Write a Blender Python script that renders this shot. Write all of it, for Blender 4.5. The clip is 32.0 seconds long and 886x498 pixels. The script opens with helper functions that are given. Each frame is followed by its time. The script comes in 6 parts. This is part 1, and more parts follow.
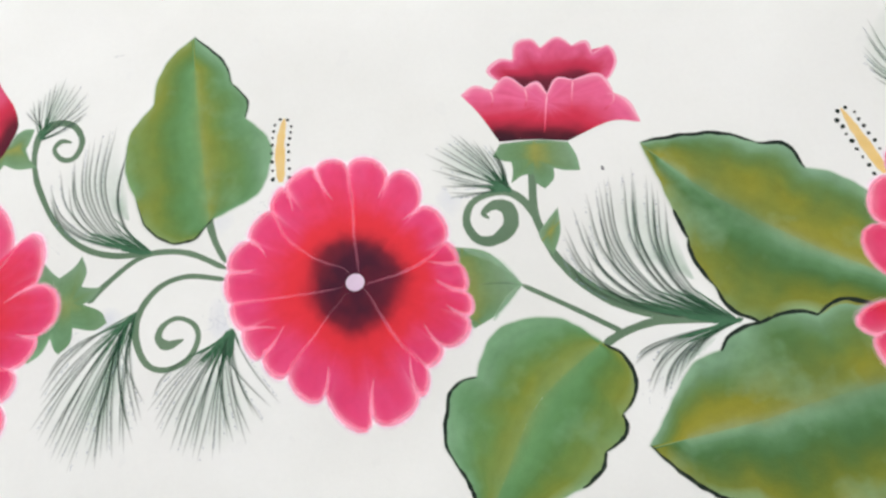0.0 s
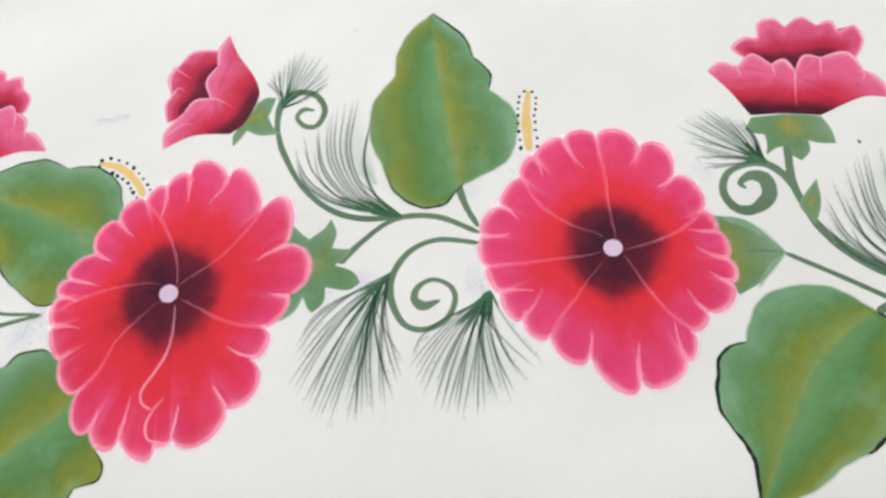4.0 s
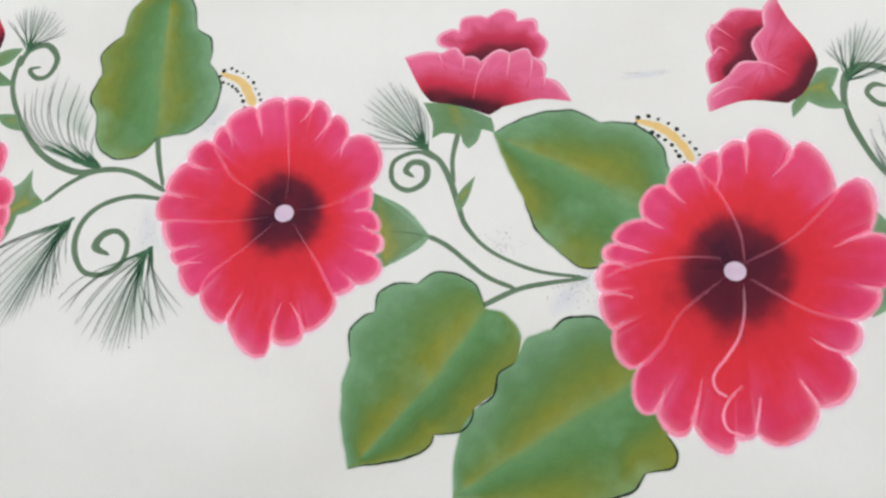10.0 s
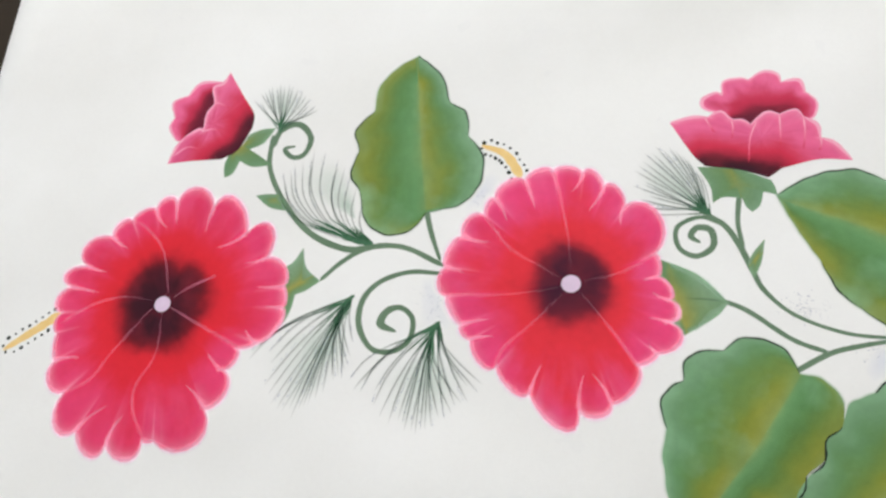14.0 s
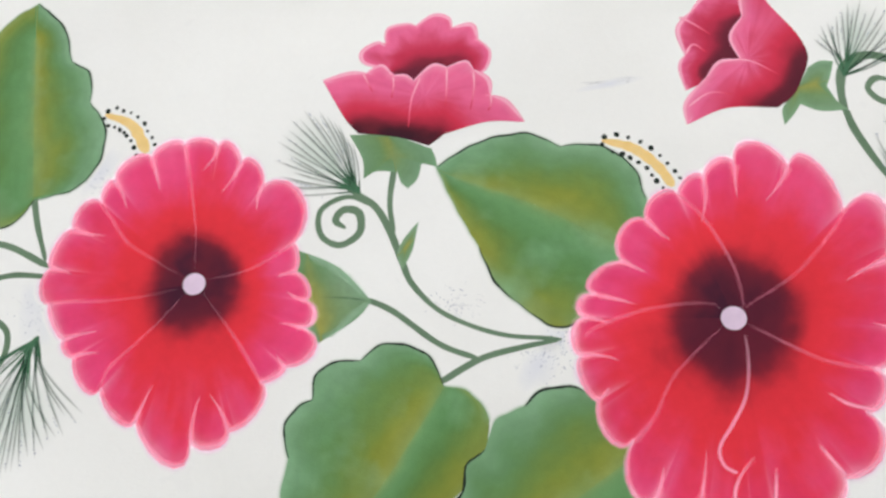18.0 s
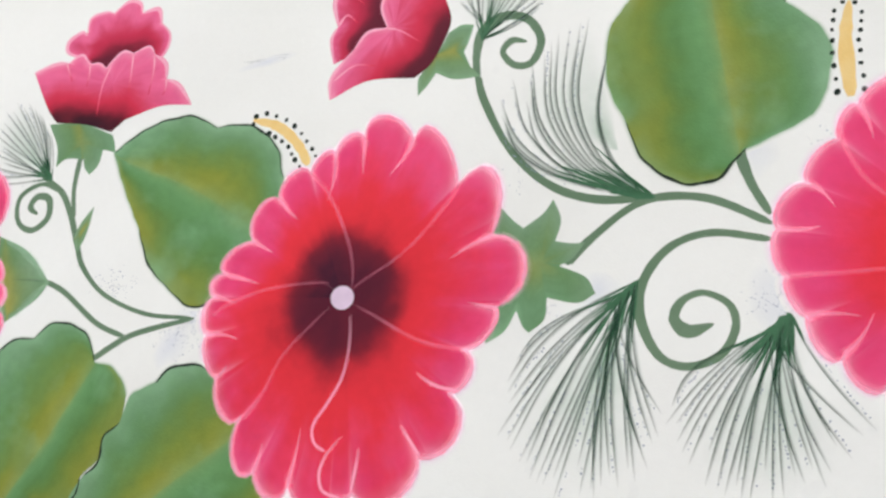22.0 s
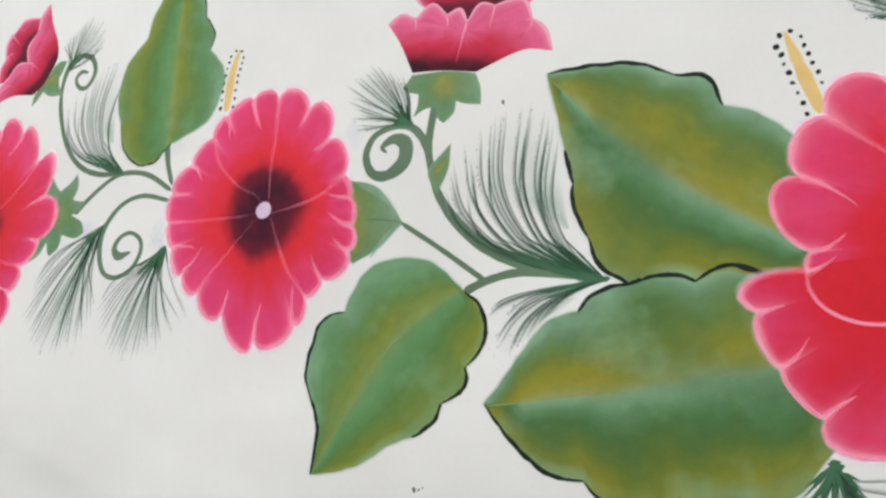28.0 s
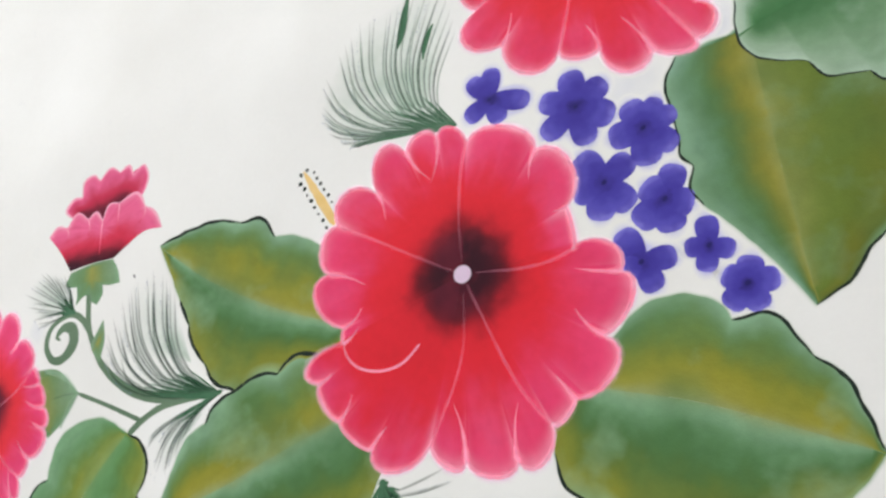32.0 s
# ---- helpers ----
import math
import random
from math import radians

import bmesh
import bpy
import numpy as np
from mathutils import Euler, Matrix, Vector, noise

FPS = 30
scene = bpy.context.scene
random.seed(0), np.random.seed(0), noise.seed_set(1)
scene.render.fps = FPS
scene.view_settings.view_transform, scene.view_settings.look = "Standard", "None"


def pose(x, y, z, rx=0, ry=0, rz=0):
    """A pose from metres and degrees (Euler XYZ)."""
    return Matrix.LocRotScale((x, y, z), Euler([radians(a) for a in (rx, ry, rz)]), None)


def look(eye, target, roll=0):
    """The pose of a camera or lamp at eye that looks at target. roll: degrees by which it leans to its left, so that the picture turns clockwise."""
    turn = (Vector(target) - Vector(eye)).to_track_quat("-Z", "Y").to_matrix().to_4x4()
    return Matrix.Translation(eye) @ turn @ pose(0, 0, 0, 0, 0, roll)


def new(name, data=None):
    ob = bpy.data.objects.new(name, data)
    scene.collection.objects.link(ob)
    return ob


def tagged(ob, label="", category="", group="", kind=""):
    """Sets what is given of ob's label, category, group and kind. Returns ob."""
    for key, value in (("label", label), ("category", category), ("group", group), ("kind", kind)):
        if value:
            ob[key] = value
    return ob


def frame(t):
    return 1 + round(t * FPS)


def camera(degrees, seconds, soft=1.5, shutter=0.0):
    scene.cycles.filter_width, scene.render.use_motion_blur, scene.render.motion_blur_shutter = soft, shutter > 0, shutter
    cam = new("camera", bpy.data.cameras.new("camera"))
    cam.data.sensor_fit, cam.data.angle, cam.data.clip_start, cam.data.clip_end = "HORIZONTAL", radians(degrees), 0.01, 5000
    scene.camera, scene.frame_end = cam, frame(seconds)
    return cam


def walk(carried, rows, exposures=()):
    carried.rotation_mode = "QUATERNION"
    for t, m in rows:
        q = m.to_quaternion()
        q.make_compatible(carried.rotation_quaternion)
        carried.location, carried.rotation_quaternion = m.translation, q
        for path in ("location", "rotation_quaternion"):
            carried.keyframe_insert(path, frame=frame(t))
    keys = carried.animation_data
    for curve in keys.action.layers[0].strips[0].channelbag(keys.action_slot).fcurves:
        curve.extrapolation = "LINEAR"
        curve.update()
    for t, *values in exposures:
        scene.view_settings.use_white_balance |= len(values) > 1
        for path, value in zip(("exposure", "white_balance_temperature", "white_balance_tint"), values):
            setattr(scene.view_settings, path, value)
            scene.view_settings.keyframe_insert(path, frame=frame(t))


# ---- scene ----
# Hand-painted floral border on a white bed sheet, seen from a hand-held camera.
cam = camera(53.72, 32.0, soft=2.6)
walk(cam, [
    (0, pose(0.2800, -0.1189, 0.3810, 18.18, 6.01, -5.85)),
    (0.5, pose(0.2512, -0.1241, 0.3785, 19.00, 5.84, -7.36)),
    (1, pose(0.2201, -0.1304, 0.3747, 19.54, 5.56, -6.82)),
    (1.5, pose(0.1967, -0.1322, 0.3753, 18.92, 6.02, -6.23)),
    (2, pose(0.1810, -0.1377, 0.3759, 19.10, 6.27, -5.58)),
    (2.5, pose(0.1822, -0.1351, 0.3785, 19.14, 6.67, -5.64)),
    (4.5, pose(0.1527, -0.1522, 0.3801, 22.54, 6.24, -2.67)),
    (5, pose(0.1373, -0.1562, 0.3778, 22.76, 5.91, -1.54)),
    (5.5, pose(0.1205, -0.1647, 0.3754, 23.61, 5.60, -1.68)),
    (6, pose(0.1037, -0.1712, 0.3746, 24.75, 5.33, -1.44)),
    (6.5, pose(0.0882, -0.1772, 0.3767, 24.47, 4.86, -0.68)),
    (7, pose(0.0708, -0.1730, 0.3785, 23.94, 4.96, 0.32)),
    (7.5, pose(0.0392, -0.1600, 0.3800, 23.29, 6.56, 1.32)),
    (8, pose(0.0083, -0.1487, 0.3803, 22.64, 6.51, 1.36)),
    (8.5, pose(-0.0229, -0.1429, 0.3808, 22.89, 6.14, 1.46)),
    (9, pose(-0.0421, -0.1375, 0.3803, 21.90, 6.65, 3.59)),
    (9.5, pose(-0.0562, -0.1364, 0.3751, 21.92, 7.93, 3.66)),
    (10, pose(-0.0676, -0.1363, 0.3720, 21.76, 7.99, 3.65)),
    (10.5, pose(-0.0826, -0.1300, 0.3732, 21.14, 7.85, 4.30)),
    (11, pose(-0.0947, -0.1200, 0.3747, 21.42, 8.24, 3.78)),
    (11.5, pose(-0.1092, -0.1028, 0.3758, 20.27, 8.55, 3.41)),
    (12, pose(-0.1266, -0.0959, 0.3800, 21.58, 9.12, 4.27)),
    (12.5, pose(-0.1422, -0.1000, 0.3889, 21.62, 9.08, 2.79)),
    (13, pose(-0.1706, -0.1095, 0.3966, 22.62, 10.69, 0.96)),
    (13.5, pose(-0.1935, -0.1186, 0.3987, 23.46, 10.27, 2.01)),
    (15.5, pose(-0.1808, -0.1338, 0.4147, 23.13, 10.68, 0.66)),
    (16, pose(-0.1582, -0.1200, 0.3993, 22.73, 10.23, -3.49)),
    (16.5, pose(-0.1424, -0.1007, 0.3695, 22.43, 8.21, -5.10)),
    (17, pose(-0.1185, -0.0872, 0.3504, 20.52, 6.89, -4.09)),
    (17.5, pose(-0.0919, -0.0765, 0.3379, 18.85, 7.43, -1.50)),
    (18, pose(-0.0716, -0.0728, 0.3255, 18.05, 6.82, -2.04)),
    (18.5, pose(-0.0352, -0.0874, 0.3214, 20.50, 11.26, -3.23)),
    (19, pose(-0.0164, -0.0913, 0.3012, 19.28, 12.32, -2.03)),
    (19.5, pose(0.0041, -0.0947, 0.3016, 18.61, 13.30, -3.58)),
    (20, pose(0.0272, -0.0975, 0.2977, 16.95, 15.60, -1.02)),
    (20.5, pose(0.0640, -0.0932, 0.3010, 16.50, 16.82, 1.50)),
    (21, pose(0.0902, -0.0783, 0.3045, 15.60, 17.43, 0.74)),
    (21.5, pose(0.1085, -0.0685, 0.3082, 14.97, 17.66, 0.07)),
    (22, pose(0.1328, -0.0611, 0.2919, 13.87, 17.98, -0.59)),
    (22.5, pose(0.1531, -0.0467, 0.2909, 16.34, 21.49, -0.40)),
    (23, pose(0.1632, -0.0519, 0.2796, 17.09, 19.17, -0.19)),
    (23.5, pose(0.1847, -0.0695, 0.2797, 17.76, 18.87, 0.19)),
    (24, pose(0.2272, -0.1017, 0.2860, 18.04, 19.59, 2.28)),
    (24.5, pose(0.2566, -0.1162, 0.2874, 18.16, 20.66, 2.50)),
    (25, pose(0.2901, -0.1173, 0.2908, 17.58, 22.05, 1.58)),
    (25.5, pose(0.3148, -0.1174, 0.2953, 18.92, 22.66, 0.72)),
    (27.5, pose(0.4476, -0.1141, 0.3143, 17.99, 25.74, 4.02)),
    (28, pose(0.4697, -0.1183, 0.3152, 17.03, 25.98, 4.80)),
    (28.5, pose(0.4852, -0.1226, 0.3094, 16.20, 25.39, 5.04)),
    (29, pose(0.4998, -0.1288, 0.3076, 14.29, 26.01, 1.16)),
    (29.5, pose(0.5256, -0.1371, 0.3166, 15.95, 26.16, -0.60)),
    (30, pose(0.5497, -0.1595, 0.3315, 18.63, 25.78, -0.37)),
    (30.5, pose(0.5745, -0.1730, 0.3376, 20.23, 26.52, -0.35)),
    (31, pose(0.6002, -0.1762, 0.3399, 21.30, 26.71, -3.02)),
    (31.5, pose(0.6226, -0.1735, 0.3340, 19.95, 27.09, -8.90)),
    (32, pose(0.6380, -0.1681, 0.3250, 18.01, 26.75, -13.57)),
], exposures=[(0, 0.15), (2, 0.06), (6, 0.12), (8, 0.02), (10, -0.06), (13, 0.02), (16, 0.06), (19, 0.03), (21, 0.12), (23, 0.08), (24, 0.14), (25, 0.04), (28, -0.02), (29, 0.0), (30, -0.05), (31, 0.02), (32, 0.12)])

# ---- light: soft daylight from two added window lamps, no window seen ----
world = bpy.data.worlds.new("world")
scene.world = world
world.use_nodes = True
wn = world.node_tree.nodes
sky = wn.new("ShaderNodeTexSky")
sky.sky_type, sky.sun_disc = "NISHITA", False
sky.sun_elevation, sky.sun_rotation = radians(40), radians(120)
world.node_tree.links.new(sky.outputs[0], wn["Background"].inputs[0])
wn["Background"].inputs[1].default_value = 0.12


def added_window_light(name, eye, target, w, h, power, color):
    lamp = bpy.data.lights.new(name, "AREA")
    lamp.shape, lamp.size, lamp.size_y, lamp.energy, lamp.color = "RECTANGLE", w, h, power, color
    ob = new(name, lamp)
    ob.matrix_world = look(eye, target)
    return ob


# No window is seen: both lamps are added, the west one to balance sides.
added_window_light("added_window_light", (0.0, 2.72, 1.1), (0.0, 0.0, 0.9), 2.3, 1.3, 104, (1.0, 0.99, 0.97))
added_window_light("added_side_light", (-2.42, 0.2, 1.1), (0.0, 0.2, 0.9), 1.9, 1.3, 10, (0.95, 0.98, 1.0))


# ---- materials ----
def material(name, rough=0.8):
    m = bpy.data.materials.new(name)
    m.use_nodes = True
    b = m.node_tree.nodes["Principled BSDF"]
    b.inputs["Roughness"].default_value = rough
    b.inputs["Specular IOR Level"].default_value = 0.12
    return m, m.node_tree.nodes, m.node_tree.links, b


def calc(n, l, op, a, b=None, clamp=False):
    k = n.new("ShaderNodeMath")
    k.operation, k.use_clamp = op, clamp
    for i, v in enumerate((a, b)):
        if v is None:
            continue
        if isinstance(v, (int, float)):
            k.inputs[i].default_value = v
        else:
            l.new(v, k.inputs[i])
    return k.outputs[0]


def grain(n, l, scale, detail=3.0, rough=0.55):
    tc = n.new("ShaderNodeNewGeometry")
    k = n.new("ShaderNodeTexNoise")
    k.inputs["Scale"].default_value, k.inputs["Detail"].default_value, k.inputs["Roughness"].default_value = scale, detail, rough
    l.new(tc.outputs["Position"], k.inputs["Vector"])
    return k.outputs["Fac"]


def ramp(n, l, fac, stops):
    k = n.new("ShaderNodeValToRGB")
    e = k.color_ramp.elements
    while len(e) < len(stops):
        e.new(0.5)
    for i, (p, c) in enumerate(stops):
        e[i].position, e[i].color = p, (*c, 1)
    k.color_ramp.interpolation = "B_SPLINE" if len(stops) > 4 else "EASE"
    l.new(fac, k.inputs[0])
    return k.outputs[0]


def blend(n, l, fac, a, b, kind="MIX"):
    k = n.new("ShaderNodeMix")
    k.data_type, k.blend_type = "RGBA", kind
    for sock, v in ((k.inputs[0], fac), (k.inputs[6], a), (k.inputs[7], b)):
        if isinstance(v, (int, float)):
            sock.default_value = v
        elif isinstance(v, tuple):
            sock.default_value = (*v, 1)
        else:
            l.new(v, sock)
    return k.outputs[2]


def uv(n, l):
    k, s = n.new("ShaderNodeUVMap"), n.new("ShaderNodeSeparateXYZ")
    k.uv_map = "paint"
    l.new(k.outputs[0], s.inputs[0])
    return s.outputs[0], s.outputs[1]


def weave(n, l, b, strength=0.14):
    """Cloth relief: fine threads and a little larger unevenness, shared by the sheet and the paint soaked into it."""
    k = n.new("ShaderNodeBump")
    k.inputs["Strength"].default_value, k.inputs["Distance"].default_value = strength, 0.0006
    l.new(calc(n, l, "ADD", grain(n, l, 1300, 1.0), calc(n, l, "MULTIPLY", grain(n, l, 90, 3.0), 0.8)), k.inputs["Height"])
    l.new(k.outputs[0], b.inputs["Normal"])


def speckle(n, l, color, amount=0.16, scale=260):
    """Uneven paint: fine blotches and threads showing through."""
    f = calc(n, l, "ADD", calc(n, l, "MULTIPLY", grain(n, l, scale, 4.0, 0.7), amount), 1 - amount * 0.5)
    k = n.new("ShaderNodeVectorMath")
    k.operation = "SCALE"
    l.new(color, k.inputs[0])
    l.new(f, k.inputs["Scale"])
    return k.outputs[0]


def sheet_color(n, l):
    """Bare cotton: cool and warm mottling, small grey marks."""
    c = blend(n, l, calc(n, l, "MULTIPLY", calc(n, l, "SUBTRACT", grain(n, l, 8, 4.0), 0.3), 2.4, True), (0.795, 0.796, 0.794), (0.86, 0.866, 0.878))
    c = blend(n, l, calc(n, l, "MULTIPLY", calc(n, l, "GREATER_THAN", grain(n, l, 55, 2.0), 0.70), 0.05), c, (0.55, 0.56, 0.62))
    c = blend(n, l, calc(n, l, "MULTIPLY", calc(n, l, "SUBTRACT", grain(n, l, 19, 5.0), 0.60), 0.9, True), c, (0.74, 0.76, 0.80))
    return speckle(n, l, c, 0.05, 420)


def sheet_material():
    m, n, l, b = material("white_cotton", 0.9)
    l.new(sheet_color(n, l), b.inputs["Base Color"])
    weave(n, l, b, 0.10)
    return m


def rays(n, l, v):
    """Brush hairs that run outwards from the flower's middle."""
    t, d, a, k = n.new("ShaderNodeTexCoord"), n.new("ShaderNodeVectorMath"), n.new("ShaderNodeVectorMath"), n.new("ShaderNodeTexNoise")
    d.operation, a.operation = "NORMALIZE", "MULTIPLY_ADD"
    l.new(t.outputs["Object"], d.inputs[0])
    l.new(d.outputs[0], a.inputs[0])
    a.inputs[1].default_value = (4.5, 4.5, 0.0)
    c, o = n.new("ShaderNodeCombineXYZ"), n.new("ShaderNodeObjectInfo")
    l.new(calc(n, l, "MULTIPLY", v, 2.2), c.inputs[2])
    l.new(calc(n, l, "MULTIPLY", o.outputs["Random"], 9.0), c.inputs[0])
    l.new(c.outputs[0], a.inputs[2])
    k.inputs["Scale"].default_value, k.inputs["Detail"].default_value = 1.0, 3.0
    l.new(a.outputs[0], k.inputs["Vector"])
    return k.outputs["Fac"]


def petal_material(name, red, pink, rim, dark, gradual=False, reach=0.0):
    m, n, l, b = material(name, 0.7)
    u, v = uv(n, l)
    w = calc(n, l, "ABSOLUTE", calc(n, l, "SUBTRACT", calc(n, l, "MULTIPLY", u, 2.0), 1.0))
    soft = calc(n, l, "SUBTRACT", grain(n, l, 45, 2.0), 0.5)
    broad = calc(n, l, "SUBTRACT", grain(n, l, 28, 3.0), 0.5)
    ray = rays(n, l, v)
    vv = calc(n, l, "ADD", v, calc(n, l, "MULTIPLY", soft, 0.27))
    reaching = calc(n, l, "ADD", calc(n, l, "MULTIPLY", calc(n, l, "SUBTRACT", v, 0.42), 0.8, True), 0.03)
    vv = calc(n, l, "ADD", vv, calc(n, l, "MULTIPLY", calc(n, l, "SUBTRACT", ray, 0.5), reaching))
    vv = calc(n, l, "ADD", vv, calc(n, l, "MULTIPLY", calc(n, l, "SUBTRACT", grain(n, l, 150, 3.0), 0.5), 0.07))
    vv = calc(n, l, "ADD", vv, calc(n, l, "MULTIPLY", broad, calc(n, l, "MULTIPLY", calc(n, l, "SUBTRACT", v, 0.38), 0.9, True)))
    o = n.new("ShaderNodeObjectInfo")
    own = calc(n, l, "MULTIPLY", calc(n, l, "SUBTRACT", 0.35, o.outputs["Random"]), calc(n, l, "MULTIPLY", calc(n, l, "SUBTRACT", v, 0.4), 0.6, True))
    vv = calc(n, l, "ADD", vv, own)
    uneven = calc(n, l, "MULTIPLY", calc(n, l, "SUBTRACT", o.outputs["Random"], 0.5), calc(n, l, "MULTIPLY", calc(n, l, "SUBTRACT", 0.5, v), 0.16, True))
    vv = calc(n, l, "ADD", vv, uneven)
    mid = tuple(a * 0.45 + c * 0.55 for a, c in zip(red, pink))
    heart = [(0.0, dark), (0.10, dark), (0.24, tuple(0.55 * x + 0.10 * y for x, y in zip(dark, red))), (0.42, red)] if gradual else [(0.0, dark), (0.17, dark), (0.27, tuple(0.85 * x + 0.12 * y for x, y in zip(dark, red))), (0.34, tuple(0.3 * x + 0.50 * y for x, y in zip(dark, red))), (0.43, red)]
    c = ramp(n, l, vv, heart + [(0.52 + reach, red), (0.66 + reach, mid), (0.80 + reach, pink), (1.0, tuple(x * 1.04 for x in pink))])
    c = blend(n, l, calc(n, l, "MULTIPLY", calc(n, l, "MULTIPLY", calc(n, l, "SUBTRACT", grain(n, l, 62, 2.0), 0.46), 2.6, True), calc(n, l, "MULTIPLY", calc(n, l, "SUBTRACT", 0.38, v), 12.0, True), True), c, (0.16, 0.013, 0.026))
    c = blend(n, l, calc(n, l, "MULTIPLY", calc(n, l, "MULTIPLY", calc(n, l, "MULTIPLY", calc(n, l, "SUBTRACT", o.outputs["Random"], 0.4), 3.0, True), 0.65), calc(n, l, "MULTIPLY", calc(n, l, "SUBTRACT", 0.33, v), 8.0, True)), c, (0.11, 0.012, 0.028))
    streak = calc(n, l, "MULTIPLY", calc(n, l, "POWER", w, 9.0), calc(n, l, "MULTIPLY", calc(n, l, "SUBTRACT", v, 0.72), 3.4, True), True)
    c = blend(n, l, calc(n, l, "MULTIPLY", streak, 0.62), c, rim)
    side = calc(n, l, "MULTIPLY", calc(n, l, "POWER", w, 2.5), calc(n, l, "MULTIPLY", calc(n, l, "SUBTRACT", v, 0.55), 0.9, True), True)
    c = blend(n, l, calc(n, l, "MULTIPLY", side, 0.35), c, tuple(min(1, x * 1.25 + 0.03) for x in pink))
    lee = calc(n, l, "MULTIPLY", calc(n, l, "MULTIPLY", calc(n, l, "SUBTRACT", u, 0.55), 2.2, True), calc(n, l, "MULTIPLY", calc(n, l, "SUBTRACT", v, 0.6), 3.5, True))
    c = blend(n, l, calc(n, l, "MULTIPLY", lee, 0.35), c, tuple(x * k for x, k in zip(pink, (0.86, 0.5, 0.66))))
    worn = calc(n, l, "MULTIPLY", calc(n, l, "MULTIPLY", calc(n, l, "SUBTRACT", grain(n, l, 34, 3.0), 0.47), 4.0, True), calc(n, l, "MULTIPLY", calc(n, l, "SUBTRACT", v, 0.5), 3.0, True))
    c = blend(n, l, calc(n, l, "MULTIPLY", worn, 0.42), c, tuple(x * k for x, k in zip(pink, (0.80, 0.62, 0.78))))
    outer = calc(n, l, "MULTIPLY", calc(n, l, "SUBTRACT", v, 0.55), 2.6, True)
    c = blend(n, l, calc(n, l, "MULTIPLY", calc(n, l, "MULTIPLY", calc(n, l, "SUBTRACT", ray, 0.50), 3.6, True), calc(n, l, "MULTIPLY", outer, 0.42)), c, tuple(x * k + a for x, k, a in zip(pink, (1.0, 1.0, 1.05), (0.03, 0.085, 0.10))))
    c = blend(n, l, calc(n, l, "MULTIPLY", calc(n, l, "MULTIPLY", calc(n, l, "SUBTRACT", 0.46, ray), 3.6, True), calc(n, l, "MULTIPLY", outer, 0.35)), c, tuple(0.5 * (x + y) * k for x, y, k in zip(pink, red, (0.84, 0.7, 0.9))))
    edge = calc(n, l, "POWER", calc(n, l, "MULTIPLY", calc(n, l, "SUBTRACT", v, 0.88), 8.3, True), 2.0)
    c = blend(n, l, calc(n, l, "MULTIPLY", edge, calc(n, l, "MULTIPLY", calc(n, l, "SUBTRACT", grain(n, l, 40, 2.0), 0.3), 1.6, True)), c, rim)
    l.new(speckle(n, l, c), b.inputs["Base Color"])
    weave(n, l, b, 0.07)
    return m


def brushed(n, l, u, v, along, across, detail=3.0):
    """Noise drawn out along a leaf, like the hairs of a flat brush."""
    c, k, o = n.new("ShaderNodeCombineXYZ"), n.new("ShaderNodeTexNoise"), n.new("ShaderNodeObjectInfo")
    l.new(calc(n, l, "MULTIPLY", u, along), c.inputs[0])
    l.new(calc(n, l, "MULTIPLY", v, across), c.inputs[1])
    l.new(calc(n, l, "MULTIPLY", o.outputs["Random"], 37.0), c.inputs[2])
    k.inputs["Scale"].default_value, k.inputs["Detail"].default_value = 1.0, detail
    l.new(c.outputs[0], k.inputs["Vector"])
    return k.outputs["Fac"]


def leaf_material(name, stops, wander=0.16, patch=(0.085, 0.21, 0.085), pale=(0.20, 0.36, 0.22), tone=1.0):
    m, n, l, b = material(name, 0.72)
    u, v = uv(n, l)
    soft = calc(n, l, "SUBTRACT", grain(n, l, 24, 2.5), 0.5)
    fine = calc(n, l, "SUBTRACT", grain(n, l, 130, 2.0), 0.5)
    near = calc(n, l, "MINIMUM", calc(n, l, "ADD", calc(n, l, "MULTIPLY", calc(n, l, "ABSOLUTE", calc(n, l, "SUBTRACT", v, 0.5)), 6.0), 0.15), 1.0)
    k = calc(n, l, "ADD", calc(n, l, "MULTIPLY", soft, wander * 2), calc(n, l, "MULTIPLY", fine, 0.08))
    stops = [(p, tuple(x * tone for x in c)) for p, c in stops]
    c = ramp(n, l, calc(n, l, "ADD", v, calc(n, l, "MULTIPLY", k, near)), stops)
    c = blend(n, l, calc(n, l, "MULTIPLY", calc(n, l, "SUBTRACT", grain(n, l, 22, 2.0), 0.44), 2.6, True), c, tuple(x * tone for x in patch))
    c = blend(n, l, calc(n, l, "MULTIPLY", calc(n, l, "SUBTRACT", grain(n, l, 23, 4.0), 0.53), 3.0, True), c, tuple(x * tone for x in pale))
    rim = calc(n, l, "MULTIPLY", calc(n, l, "SUBTRACT", calc(n, l, "ABSOLUTE", calc(n, l, "SUBTRACT", v, 0.5)), 0.40), 8.0, True)
    c = blend(n, l, calc(n, l, "MULTIPLY", rim, calc(n, l, "MULTIPLY", calc(n, l, "SUBTRACT", grain(n, l, 26, 2.0), 0.42), 3.4, True)), c, tuple(min(1, x * 1.25) for x in pale))
    hair = calc(n, l, "ADD", calc(n, l, "MULTIPLY", brushed(n, l, u, v, 9.0, 16.0), 0.24), 0.88)
    w = n.new("ShaderNodeVectorMath")
    w.operation = "SCALE"
    l.new(c, w.inputs[0])
    l.new(hair, w.inputs["Scale"])
    l.new(speckle(n, l, w.outputs[0], 0.22, 200), b.inputs["Base Color"])
    weave(n, l, b)
    return m


